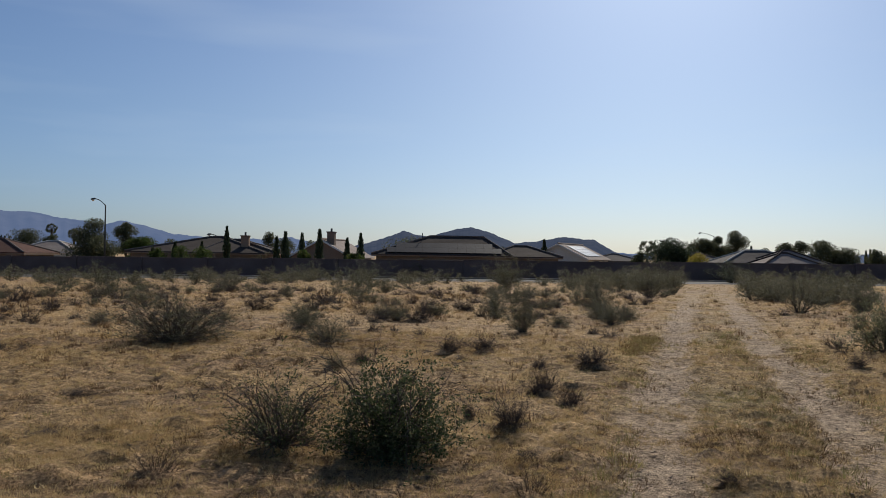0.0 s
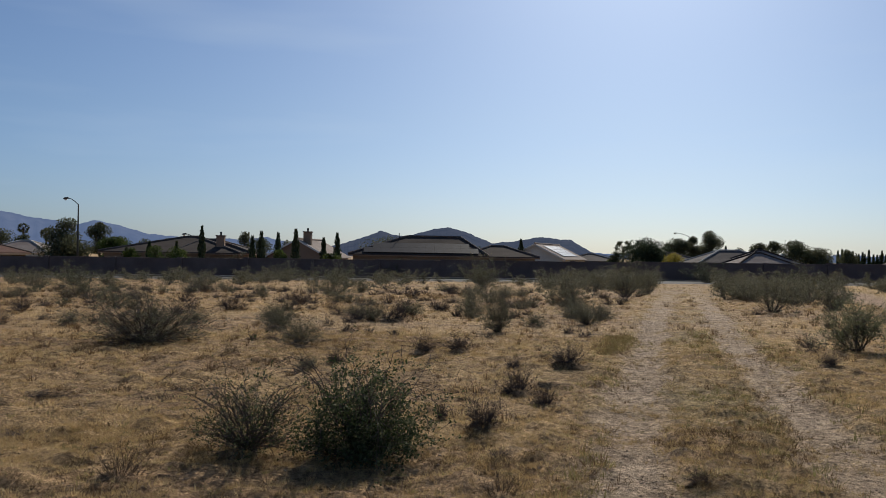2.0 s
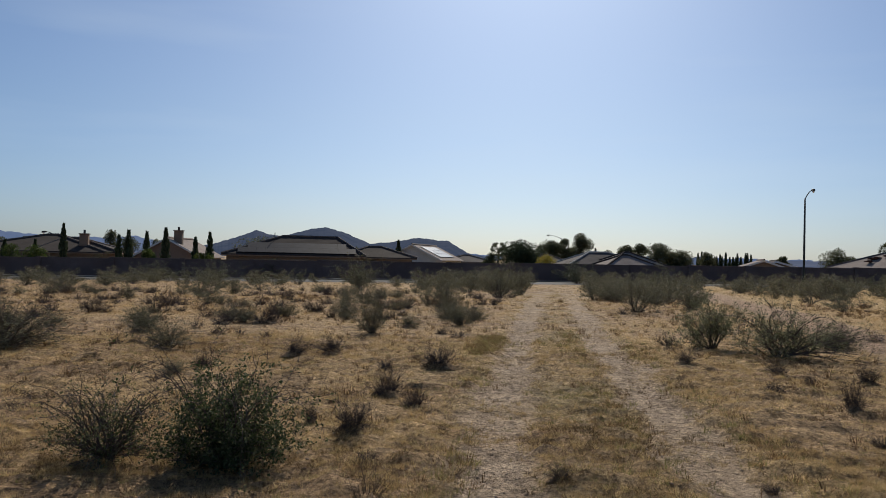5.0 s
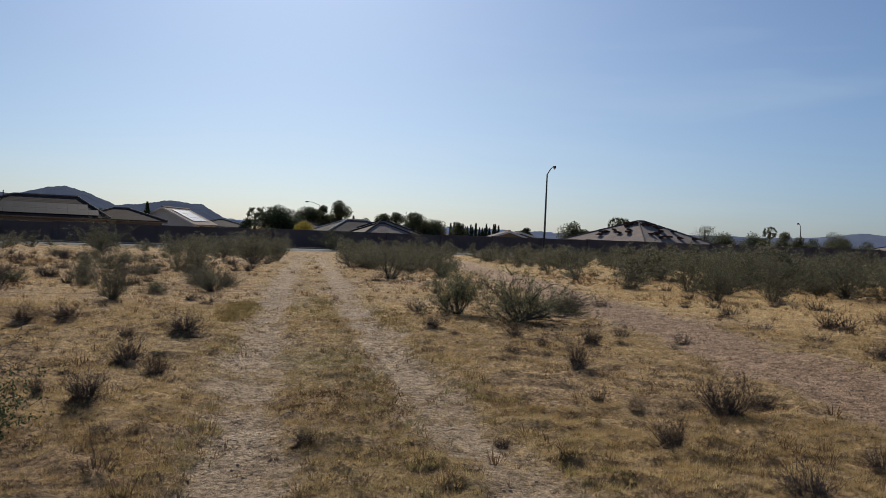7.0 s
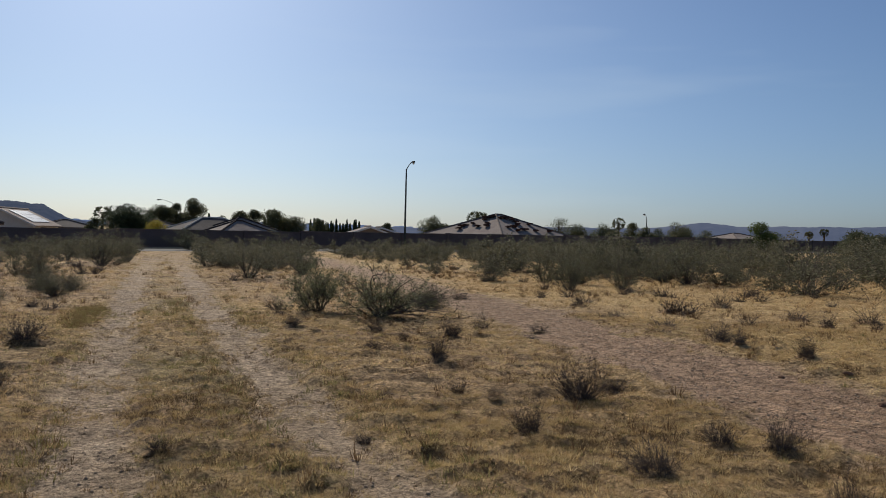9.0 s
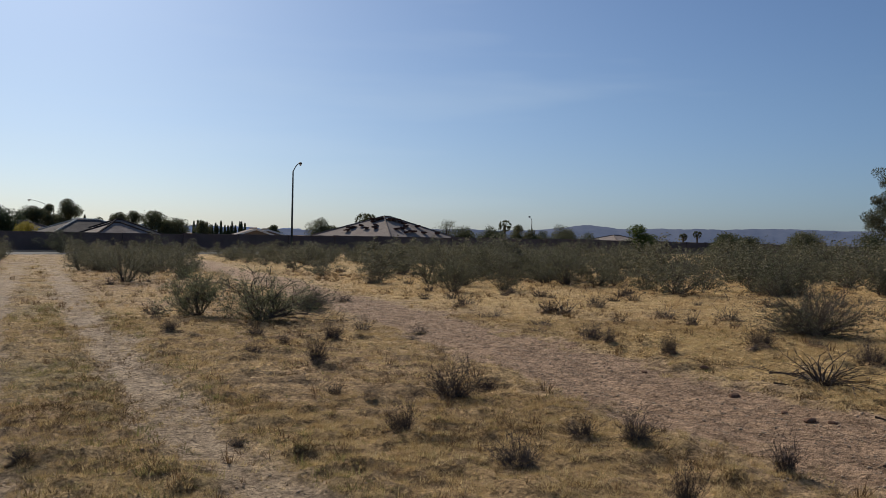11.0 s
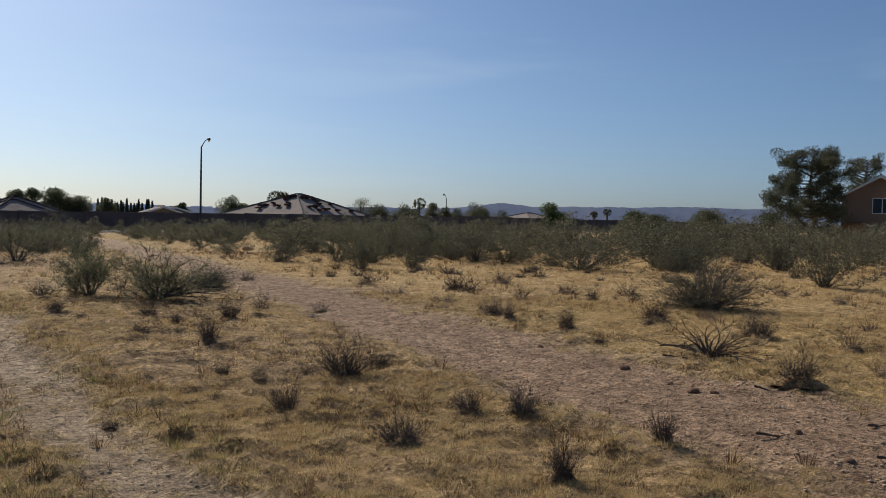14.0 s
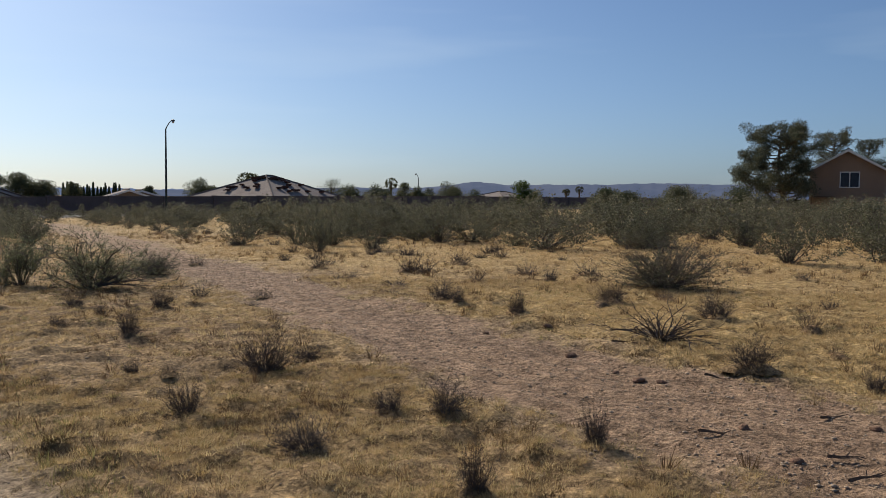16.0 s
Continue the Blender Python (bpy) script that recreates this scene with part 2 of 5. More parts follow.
M_YELLOWLEAF = leafy("yellow_green_leaf", [(0.0, (0.18, 0.16, 0.03)), (0.7, (0.30, 0.26, 0.05)), (1.0, (0.40, 0.34, 0.08))], 0.35, 0.6)
M_CYPRESS = leafy("cypress_leaf", [(0.0, (0.032, 0.046, 0.028)), (0.7, (0.062, 0.08, 0.046)), (1.0, (0.10, 0.11, 0.065))], 0.25, 0.7)
# these three glow faintly blue, standing in for haze over the distance
M_HILL = haze_glow_paint("near_hill_scrub", (0.012, 0.013, 0.014), (0.04, 0.04, 0.04), (0.040, 0.055, 0.095), 0.03)
M_MOUNT = haze_glow_paint("blue_mountain", (0.02, 0.02, 0.025), (0.055, 0.055, 0.06), (0.095, 0.14, 0.25), 0.006)
M_MESA = haze_glow_paint("grey_blue_mountain", (0.02, 0.02, 0.022), (0.06, 0.058, 0.06), (0.068, 0.09, 0.15), 0.006)


# ---------------------------------------------------------------- building helpers
class Geo:
    """Points and faces of one mesh."""

    def __init__(self):
        self.v, self.f = [], []

    def add(self, pts, faces):
        k = len(self.v)
        self.v += [tuple(p) for p in pts]
        self.f += [tuple(i + k for i in f) for f in faces]

    def box(self, c, s, turn=0.0, m=None):
        r = m or Matrix.Rotation(turn, 4, "Z")
        pts = [Vector(c) + (r @ Vector((a * s[0] / 2, b * s[1] / 2, d * s[2] / 2))) for a in (-1, 1) for b in (-1, 1) for d in (-1, 1)]
        self.add(pts, [(0, 1, 3, 2), (4, 6, 7, 5), (0, 4, 5, 1), (2, 3, 7, 6), (0, 2, 6, 4), (1, 5, 7, 3)])

    def tube(self, pts, radii, sides=3, cap=False):
        pts = [Vector(p) for p in pts]
        rings = []
        for i, p in enumerate(pts):
            d = (pts[min(i + 1, len(pts) - 1)] - pts[max(i - 1, 0)]).normalized()
            a = d.cross(Vector((0.31, 0.87, 0.12))).normalized()
            b = d.cross(a)
            rings += [p + (a * math.cos(6.2832 * j / sides) + b * math.sin(6.2832 * j / sides)) * radii[i] for j in range(sides)]
        faces = [(i * sides + j, i * sides + (j + 1) % sides, (i + 1) * sides + (j + 1) % sides, (i + 1) * sides + j) for i in range(len(pts) - 1) for j in range(sides)]
        if cap:
            faces += [tuple(range(sides))[::-1], tuple((len(pts) - 1) * sides + j for j in range(sides))]
        self.add(rings, faces)

    def leaf(self, p, along, side, length, width):
        p = Vector(p)
        m = p + along * length * 0.5
        self.add([p, m + side * width * 0.5, p + along * length, m - side * width * 0.5], [(0, 1, 2, 3)])

    def mesh(self, name, material, smooth=False):
        me = bpy.data.meshes.new(name)
        me.from_pydata(self.v, [], self.f)
        me.materials.append(material)
        if smooth:
            me.polygons.foreach_set("use_smooth", [True] * len(me.polygons))
        me.update()
        return me


def part(name, geo, material, parent, label="", smooth=False):
    ob = new(name, geo.mesh(name, material, smooth) if isinstance(geo, Geo) else geo)
    ob.parent = parent
    return tagged(ob, label)


def thing(name, m, label, category, group="", kind=""):
    ob = new(name)
    ob.matrix_world = m
    ob.empty_display_size = 0.2
    return tagged(ob, label, category, group, kind)


def smooth_step(a, b, x):
    s = min(max((x - a) / (b - a), 0.0), 1.0)
    return s * s * (3 - 2 * s)


def gz(x, y):
    """Height of the plain: level round the walker, falling away gently towards the houses."""
    return smooth_step(14, 64, math.hypot(x, y - 1)) * (-0.0079 * min(y, 110) + 0.0065 * max(min(x, 90), -60))


def rand_dir(rng, up=0.0):
    while True:
        v = Vector((rng.uniform(-1, 1), rng.uniform(-1, 1), rng.uniform(-1, 1)))
        if 0.05 < v.length < 1:
            v.normalize()
            v.z += up
            return v.normalized()


# ---------------------------------------------------------------- ground
RUT_LEFT = [(-2.6, -24.0), (0.2, -5.0), (0.9, 1.0), (1.35, 4.6), (1.82, 6.55), (2.3, 8.4), (3.0, 11.0), (4.5, 16.1), (8.0, 27.6), (16.5, 55.0), (25.5, 78.0)]
RUT_RIGHT = [(-0.4, -24.0), (2.2, -5.0), (2.9, 1.0), (3.3, 4.6), (3.8, 7.4), (4.42, 9.7), (5.3, 12.9), (6.25, 16.6), (11.5, 34.0), (18.6, 57.0), (27.0, 78.0)]
ROAD = [(6.6, -14.0, 1.9), (7.0, -4.0, 1.7), (7.3, 1.0, 1.6), (7.7, 3.4, 1.5), (8.3, 5.2, 1.25), (9.2, 7.6, 1.1), (10.2, 10.4, 1.1), (11.6, 13.8, 1.1), (13.3, 19.0, 0.95), (16.2, 26.5, 1.0), (21.0, 40.0, 1.1), (25.5, 52.0, 1.2)]


def way_off(pts, x, y):
    """Distance of arrays x, y from a bent line, and the line's width there."""
    best, wide = np.full(np.shape(x), 1e9), np.zeros(np.shape(x))
    for a, b in zip(pts, pts[1:]):
        dx, dy = b[0] - a[0], b[1] - a[1]
        k = np.clip(((x - a[0]) * dx + (y - a[1]) * dy) / (dx * dx + dy * dy), 0, 1)
        d = np.hypot(x - a[0] - k * dx, y - a[1] - k * dy)
        w = a[2] + k * (b[2] - a[2]) if len(a) > 2 else 0.32 + 0 * k
        wide = np.where(d < best, w, wide)
        best = np.minimum(best, d)
    return best, wide


def waves(x, y, scale, seed):
    """Smooth uneven values round 0 at arrays x, y."""
    r = np.random.RandomState(seed)
    out = 0
    for i in range(10):
        f = scale * (0.6 + 1.6 * r.rand())
        a = r.rand() * 6.2832
        out = out + np.sin((x * math.cos(a) + y * math.sin(a)) * f + r.rand() * 6.2832)
    return out / 4.0


def bareness(x, y):
    """1 in the ruts and on the dirt road, 0 in the grass; and how green the strip is."""
    rag = 0.10 * waves(x, y, 3.1, 5) + 0.07 * waves(x, y, 9.0, 6)
    dl, wl_ = way_off(RUT_LEFT, x, y)
    dr, wr_ = way_off(RUT_RIGHT, x, y)
    dd, wd = way_off(ROAD, x, y)
    rut = np.clip(1.15 - (np.minimum(dl, dr) + rag - 0.22) / 0.16, 0, 1) * np.clip(1.0 - (y - 30) / 60, 0.4, 1)
    rut = rut * np.clip(0.86 + 0.22 * waves(x, y, 2.3, 9), 0.45, 1)
    road = np.clip(1 - (dd + 2.2 * rag - wd + 0.35) / 0.5, 0, 1)
    green = np.clip(1 - (np.abs(dl + dr - 1.9) - 0.35) / 0.7, 0, 1) * (1 - rut) * np.clip(0.35 + 0.45 * waves(x, y, 1.3, 12), 0, 1)
    return np.maximum(rut, road), green * 0.7, rut, road


def strawness(x, y):
    """How closely dry grass covers the soil: thin in the west, close beyond the dirt road."""
    side = (x - np.interp(y, [r[1] for r in ROAD], [r[0] for r in ROAD])) / 3.0
    return np.clip(0.20 + 0.75 * np.clip(side, 0, 1) + 0.22 * waves(x, y, 0.45, 41) + 0.2 * waves(x, y, 1.6, 42), 0, 1)


def height(x, y):
    """Ground height for arrays, with ruts, humps and ripples near the walker."""
    d = np.hypot(x, y - 1)
    s = np.clip((d - 14) / 50, 0, 1)
    s = s * s * (3 - 2 * s)
    z = s * (-0.0079 * np.minimum(y, 110) + 0.0065 * np.clip(x, -60, 90))
    bare, green, rut, road = bareness(x, y)
    near = np.clip(1 - (d - 15) / 10, 0, 1)
    fine = np.clip(1 - (d - 13) / 7, 0, 1)
    z = z - near * (0.055 * rut + 0.035 * road)
    dd, wd = way_off(ROAD, x, y)
    z = z + fine * 0.05 * np.exp(-(((dd - wd - 0.12) / 0.16) ** 2)) * np.clip(0.3 + 0.8 * waves(x, y, 2.1, 19), 0, 1)
    z = z + fine * (1 - bare) * (-0.014 + 0.05 * np.clip(waves(x, y, 6.0, 7) - 0.1, 0, 1.2) + 0.016 * waves(x, y, 14, 8))
    z = z + fine * road * 0.018 * np.sin(dd * 17 + 1.2 * waves(x, y, 0.8, 17)) * np.clip(0.6 + 0.6 * waves(x, y, 1.2, 18), 0, 1)
    z = z + near * 0.022 * waves(x, y, 1.1, 2) + fine * (0.013 * waves(x, y, 4.2, 3) + 0.009 * waves(x, y, 11, 4) * (1 - 0.4 * road))
    return z


def ground():
    def axis(lo, hi, step, far):
        a = list(np.arange(lo, hi, step))
        up, s = [hi], step
        while up[-1] < far:
            s *= 1.16
            up.append(up[-1] + s)
        down, s = [lo], step
        while down[-1] > -far:
            s *= 1.16
            down.append(down[-1] - s)
        return np.array(down[:0:-1] + a + up)

    xs, ys = axis(-8, 19, 0.062, 4600), axis(1.8, 20, 0.062, 4600)
    X, Y = np.meshgrid(xs, ys)
    x, y = X.ravel(), Y.ravel()
    z = height(x, y)
    nx, ny = len(xs), len(ys)
    i = (np.arange(ny - 1)[:, None] * nx + np.arange(nx - 1)[None]).ravel()
    faces = np.stack([i, i + 1, i + nx + 1, i + nx], 1)
    me = bpy.data.meshes.new("ground")
    me.vertices.add(len(x))
    me.vertices.foreach_set("co", np.stack([x, y, z], 1).ravel())
    me.loops.add(faces.size)
    me.polygons.add(len(faces))
    me.loops.foreach_set("vertex_index", faces.ravel())
    me.polygons.foreach_set("loop_start", np.arange(0, faces.size, 4))
    me.update(calc_edges=True)
    bare, green, _, road = bareness(x, y)
    for name, v in (("road", road), ("bare", bare), ("green", green), ("straw", strawness(x, y) * 0.75)):
        me.attributes.new(name, "FLOAT", "POINT").data.foreach_set("value", v.astype(np.float32))
    me.materials.append(M_SOIL)
    me.polygons.foreach_set("use_smooth", [True] * len(me.polygons))
    tagged(new("ground", me), "sandy desert ground with dry grass and wheel ruts", "ground", kind="structure")


ground()


def hz(x, y):
    return float(height(np.array([x]), np.array([y]))[0])


# ---------------------------------------------------------------- wall, street
def perimeter_wall():
    """Block wall in level runs that step with the slope, with pilasters and a cap."""
    wall = thing("wall_perimeter", pose(0, 81, 0), "long brown concrete block wall along the street", "wall", kind="structure")
    x, run = -150.0, 6.1
    while x < 330:
        top = 1.05 + 0.0076 * max(min(x + run / 2, 100), -80) + 0.03 * math.sin(x * 0.7)
        low = top - 2.3
        g = Geo()
        g.box((x + run / 2, 0, (top + low) / 2), (run, 0.2, top - low))
        part("panel", g, M_WALL, wall)
        g = Geo()
        g.box((x + run / 2, 0, top + 0.03), (run, 0.26, 0.06))
        part("cap", g, M_CAP, wall)
        g = Geo()
        g.box((x, -0.02, (top + low) / 2 + 0.03), (0.42, 0.42, top - low + 0.1))
        part("pilaster", g, M_WALL, wall)
        x += run


perimeter_wall()


def strip(name, y0, y1, lift, material, label, category, step=0.0):
    """A street surface that follows the slope from west to east."""
    g = Geo()
    xs = [-150 + 8 * i for i in range(62)]
    pts = []
    for x in xs:
        for y, dz in ((y0, -0.3), (y0, lift), (y1, lift), (y1, -0.3)):
            pts.append((x, y, gz(x, (y0 + y1) / 2) + dz))
    g.add(pts, [(4 * i + j, 4 * i + 4 + j, 4 * i + 5 + j, 4 * i + 1 + j) for i in range(len(xs) - 1) for j in range(3)])
    ob = new(name, g.mesh(name, material))
    tagged(ob, label, category, kind="structure")


strip("road", 69.5, 77.2, 0.03, M_ASPHALT, "worn asphalt street before the wall", "road")
strip("kerb", 77.2, 77.4, 0.17, M_CONCRETE, "pale concrete kerb of the street", "kerb")
strip("pavement", 77.4, 79.6, 0.15, M_CONCRETE, "pale concrete pavement along the wall", "pavement")


# ---------------------------------------------------------------- hills
def range_of(name, label, material, crest, dist, rough, seed, depth=0.3):
    """Hills as a real ridge; crest: compass degrees and degrees of height, west to east."""
    r = np.random.RandomState(seed)
    az = np.linspace(crest[0][0], crest[-1][0], 640)
    el = np.interp(az, [c[0] for c in crest], [c[1] for c in crest])
    k = np.array([0.25, 0.5, 0.25])
    for _ in range(4):
        el[1:-1] = np.convolve(el, k, "same")[1:-1]
    for f, a in ((1.5, 0.6), (4, 0.4), (9, 0.25), (21, 0.14)):
        el = el + rough * a * np.sin(az * f + r.rand() * 6.28) * np.sin(az * f * 0.37 + r.rand() * 6.28)
    g, rows = Geo(), 9
    pts = []
    for j in range(rows):
        t = j / (rows - 1)
        rad = dist * (1 - depth + 2 * depth * t)
        shape = 1 - abs(2 * t - 1) ** 1.2
        for i in range(len(az)):
            a = radians(az[i])
            wob = 1 + 0.07 * math.sin(az[i] * 7 + j * 1.9) * (shape * (1 - shape) * 4)
            h = max(math.tan(radians(el[i])) * dist * shape * wob, 0) + 1.54 * shape - 30 * (1 - shape)
            pts.append((rad * math.sin(a), rad * math.cos(a), h))
    n = len(az)
    g.add(pts, [(j * n + i, j * n + i + 1, (j + 1) * n + i + 1, (j + 1) * n + i) for j in range(rows - 1) for i in range(n - 1)])
    tagged(new(name, g.mesh(name, material, True)), label, "hills", kind="structure")


range_of("backdrop_hills", "dark scrub-covered hills behind the houses, bluish with painted haze", M_HILL,
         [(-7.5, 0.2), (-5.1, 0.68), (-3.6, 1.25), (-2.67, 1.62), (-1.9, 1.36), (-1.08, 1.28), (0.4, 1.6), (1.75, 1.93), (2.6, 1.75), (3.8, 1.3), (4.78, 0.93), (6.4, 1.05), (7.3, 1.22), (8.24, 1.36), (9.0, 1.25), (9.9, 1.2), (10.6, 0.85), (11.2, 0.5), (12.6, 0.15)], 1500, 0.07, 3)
range_of("backdrop_mountains", "mountain range far behind the town, blue with painted haze", M_MOUNT,
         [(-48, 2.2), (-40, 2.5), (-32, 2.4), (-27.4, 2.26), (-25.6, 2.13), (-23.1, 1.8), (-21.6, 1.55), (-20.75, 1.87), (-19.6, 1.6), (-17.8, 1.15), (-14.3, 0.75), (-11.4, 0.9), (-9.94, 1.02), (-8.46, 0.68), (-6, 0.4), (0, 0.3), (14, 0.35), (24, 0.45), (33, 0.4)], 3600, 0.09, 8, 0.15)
range_of("backdrop_mesa", "long flat mountain ridge far off, grey-blue with painted haze", M_MESA,
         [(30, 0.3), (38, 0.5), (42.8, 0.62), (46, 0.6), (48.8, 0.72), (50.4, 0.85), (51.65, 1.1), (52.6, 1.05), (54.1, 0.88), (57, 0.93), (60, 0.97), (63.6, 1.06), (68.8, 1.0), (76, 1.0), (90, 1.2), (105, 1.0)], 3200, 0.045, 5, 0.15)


# ---------------------------------------------------------------- houses
def roof_slab(g, pts, thick=0.16):
    """A roof plane with thickness, from its corner points."""
    n = len(pts)
    low = [(p[0], p[1], p[2] - thick) for p in pts]
    g.add(list(pts) + low, [tuple(range(n)), tuple(range(2 * n - 1, n - 1, -1))] + [(i, i + n, (i + 1) % n + n, (i + 1) % n) for i in range(n)])


def hip_house(name, x, y, turn, w, d, eave, ridge, wall_mat, tile_mat, label, cap_mat=None, ground_z=None, ends=None):
    """A one-storey house with a hipped roof; the ridge runs along its width."""
    z0 = gz(x, y) - 0.2 if ground_z is None else ground_z
    h = thing(name, pose(x, y, 0, 0, 0, turn), label, "house")
    g = Geo()
    g.box((0, 0, (z0 + eave - 0.1) / 2), (w - 1.0, d - 1.0, eave - 0.1 - z0))
    part("wall", g, wall_mat, h)
    a, b, r = w / 2, d / 2, max((w - d) / 2, 0.05)
    r0, r9 = ends or (-r, r)
    e1, e2, e3, e4, r1, r2 = (-a, -b, eave), (a, -b, eave), (a, b, eave), (-a, b, eave), (r0, 0, ridge), (r9, 0, ridge)
    g = Geo()
    for pts in ((e1, e2, r2, r1), (e2, e3, r2), (e3, e4, r1, r2), (e4, e1, r1)):
        roof_slab(g, pts, 0.12)
    roof = part("roof", g, tile_mat, h)
    g = Geo()
    for p, q in ((e1, r1), (e4, r1), (e2, r2), (e3, r2), (r1, r2)):
        lift = Vector((0, 0, 0.05))
        n = 14
        g.tube([Vector(p).lerp(Vector(q), i / n) + lift for i in range(n + 1)], [0.085 + 0.025 * (i % 2) for i in range(n + 1)], 5)
    part("ridge_cap", g, cap_mat or M_TILE_CAP, roof)
    g = Geo()
    for cx, cy, sx, sy in ((0, -b, w, 0.05), (0, b, w, 0.05), (-a, 0, 0.05, d), (a, 0, 0.05, d)):
        g.box((cx * 0.998, cy * 0.998, eave - 0.17), (sx, sy, 0.13))
    part("fascia", g, M_TRIM if cap_mat else wall_mat, h)
    return h


def gable_house(name, x, y, turn, w, d, eave, ridge, wall_mat, tile_mat, label, over=0.4, ground_z=None, trim=None):
    """A house whose ridge runs along its local y; its gable ends face -y and y."""
    z0 = gz(x, y) - 0.2 if ground_z is None else ground_z
    h = thing(name, pose(x, y, 0, 0, 0, turn), label, "house")
    a, b = w / 2, d / 2
    k = (ridge - eave) / a
    g = Geo()
    pts = []
    for yy in (-b, b):
        pts += [(-a, yy, z0), (a, yy, z0), (a, yy, eave - 0.12), (0, yy, ridge - 0.12), (-a, yy, eave - 0.12)]
    g.add(pts, [(0, 1, 2, 3, 4), (9, 8, 7, 6, 5), (0, 4, 9, 5), (1, 6, 7, 2), (4, 3, 8, 9), (3, 2, 7, 8), (0, 5, 6, 1)])
    part("wall", g, wall_mat, h)
    o = over
    g = Geo()
    for s in (-1, 1):
        pts = [(0, -b - o, ridge), (s * (a + o), -b - o, eave - k * o), (s * (a + o), b + o, eave - k * o), (0, b + o, ridge)]
        roof_slab(g, pts if s < 0 else pts[::-1], 0.1)
    roof = part("roof", g, tile_mat, h)
    g = Geo()
    g.tube([(0, -b - o + (d + 2 * o) * i / 16, ridge + 0.04) for i in range(17)], [0.12 + 0.02 * (i % 2) for i in range(17)], 5)
    part("ridge_cap", g, tile_mat, roof)
    for s in (-1, 1):
        g = Geo()
        g.add([(0, -b - o - 0.03, ridge + 0.02), (0, -b - o - 0.03, ridge - 0.2), (s * (a + o), -b - o - 0.03, eave - k * o - 0.2), (s * (a + o), -b - o - 0.03, eave - k * o + 0.02),
               (0, -b - o, ridge + 0.02), (0, -b - o, ridge - 0.2), (s * (a + o), -b - o, eave - k * o - 0.2), (s * (a + o), -b - o, eave - k * o + 0.02)],
              [(0, 1, 2, 3), (7, 6, 5, 4), (0, 3, 7, 4), (1, 5, 6, 2), (3, 2, 6, 7)])
        part("rake_board", g, trim or M_TRIM, h)
    return h


def panels_on(h, corner, along, up, cols, rows, gap=0.06, mat=M_SOLAR):
    """Solar panels on a roof plane of house h: corner, and the vectors of one panel's sides."""
    along, up = Vector(along), Vector(up)
    n = along.cross(up).normalized()
    for i in range(cols):
        for j in range(rows):
            p = Vector(corner) + along * i + up * j + n * 0.1
            a, b = along * (1 - gap / along.length), up * (1 - gap / up.length)
            g = Geo()
            pts = [p, p + a, p + a + b, p + b]
            g.add([*pts, *[q - n * 0.05 for q in pts]], [(0, 1, 2, 3), (7, 6, 5, 4), (0, 4, 5, 1), (1, 5, 6, 2), (2, 6, 7, 3), (3, 7, 4, 0)])
            part("solar_panel", g, mat, h)


def chimney_on(h, x, y, z0, z1, mat):
    g = Geo()
    g.box((x, y, (z0 + z1) / 2), (0.9, 0.7, z1 - z0))
    c = part("chimney", g, mat, h)
    g = Geo()
    g.box((x, y, z1 + 0.06), (1.05, 0.85, 0.12))
    part("chimney_cap", g, M_CAP, c)
    g = Geo()
    g.tube([(x, y, z1 + 0.1), (x, y, z1 + 0.5)], [0.12, 0.12], 8, True)
    part("flue", g, M_STEEL, c)


# the long house with a panel array, and its wing
h = hip_house("house", 0.2, 102.0, 0, 15.8, 10.0, 1.62, 3.76, M_STUCCO, M_TILE_BROWN, "one-storey tan house with brown hip roof and solar panels", None, None, (-1.4, 4.9))
panels_on(h, (-6.2, -4.75, 1.76), (1.0, 0, 0), (0, 1.3, 0.556), 13, 1, 0.015)
panels_on(h, (-5.2, -3.45, 2.316), (1.0, 0, 0), (0, 1.3, 0.556), 11, 1, 0.015)
g = Geo()
g.tube([(-2.3, -1, 3.2), (-2.3, -1, 4.1)], [0.05, 0.05], 6, True)
part("vent_pipe", g, M_STEEL, h)
hip_house("house", 9.7, 104.0, 0, 9.2, 7.6, 1.55, 2.8, M_STUCCO, M_TILE_BROWN, "low tan house wing with brown hip roof")
# white gable house with panels on its sunny slope
h = gable_house("house", 19.3, 128.0, -24, 8.2, 13.0, 1.5, 3.5, M_STUCCO_PALE, M_TILE_PALE, "cream gabled house with pale roof and solar panels")
panels_on(h, (0.7, 3.6, 3.16), (0, -1.7, 0), (1.0, 0, -0.488), 5, 3, 0.06, M_SOLAR_GLOSS)
hip_house("house", 31.0, 155.0, 0, 9.0, 8.0, 1.1, 2.3, M_STUCCO, M_TILE_GREY, "distant low tan house with grey roof")
hip_house("house", 39.5, 134.0, 0, 9.0, 8.0, 1.2, 2.6, M_STUCCO, M_TILE_GREY, "distant low tan house with grey-brown roof")
# left group
hip_house("house", -28.0, 104.0, 0, 16.0, 11.0, 1.45, 3.3, M_STUCCO, M_TILE_BROWN, "one-storey house with a large dark brown hip roof", None, None, (0.6, 1.8))
h = hip_house("house", -23.2, 103.2, 0, 9.0, 8.6, 1.5, 2.98, M_STUCCO_BROWN, M_TILE_BROWN, "lower brown house wing with hip roof and chimney", None, None, (-2.2, -0.6))
chimney_on(h, 0.45, -2.4, 1.6, 3.35, M_STUCCO_BROWN)
h = gable_house("house", -13.4, 108.0, -8, 7.2, 11.0, 1.3, 3.25, M_STUCCO_BROWN, M_TILE_PALE, "gabled house with pale sunlit roof and a chimney")
chimney_on(h, 0.9, -4.2, 2.5, 4.05, M_STUCCO)
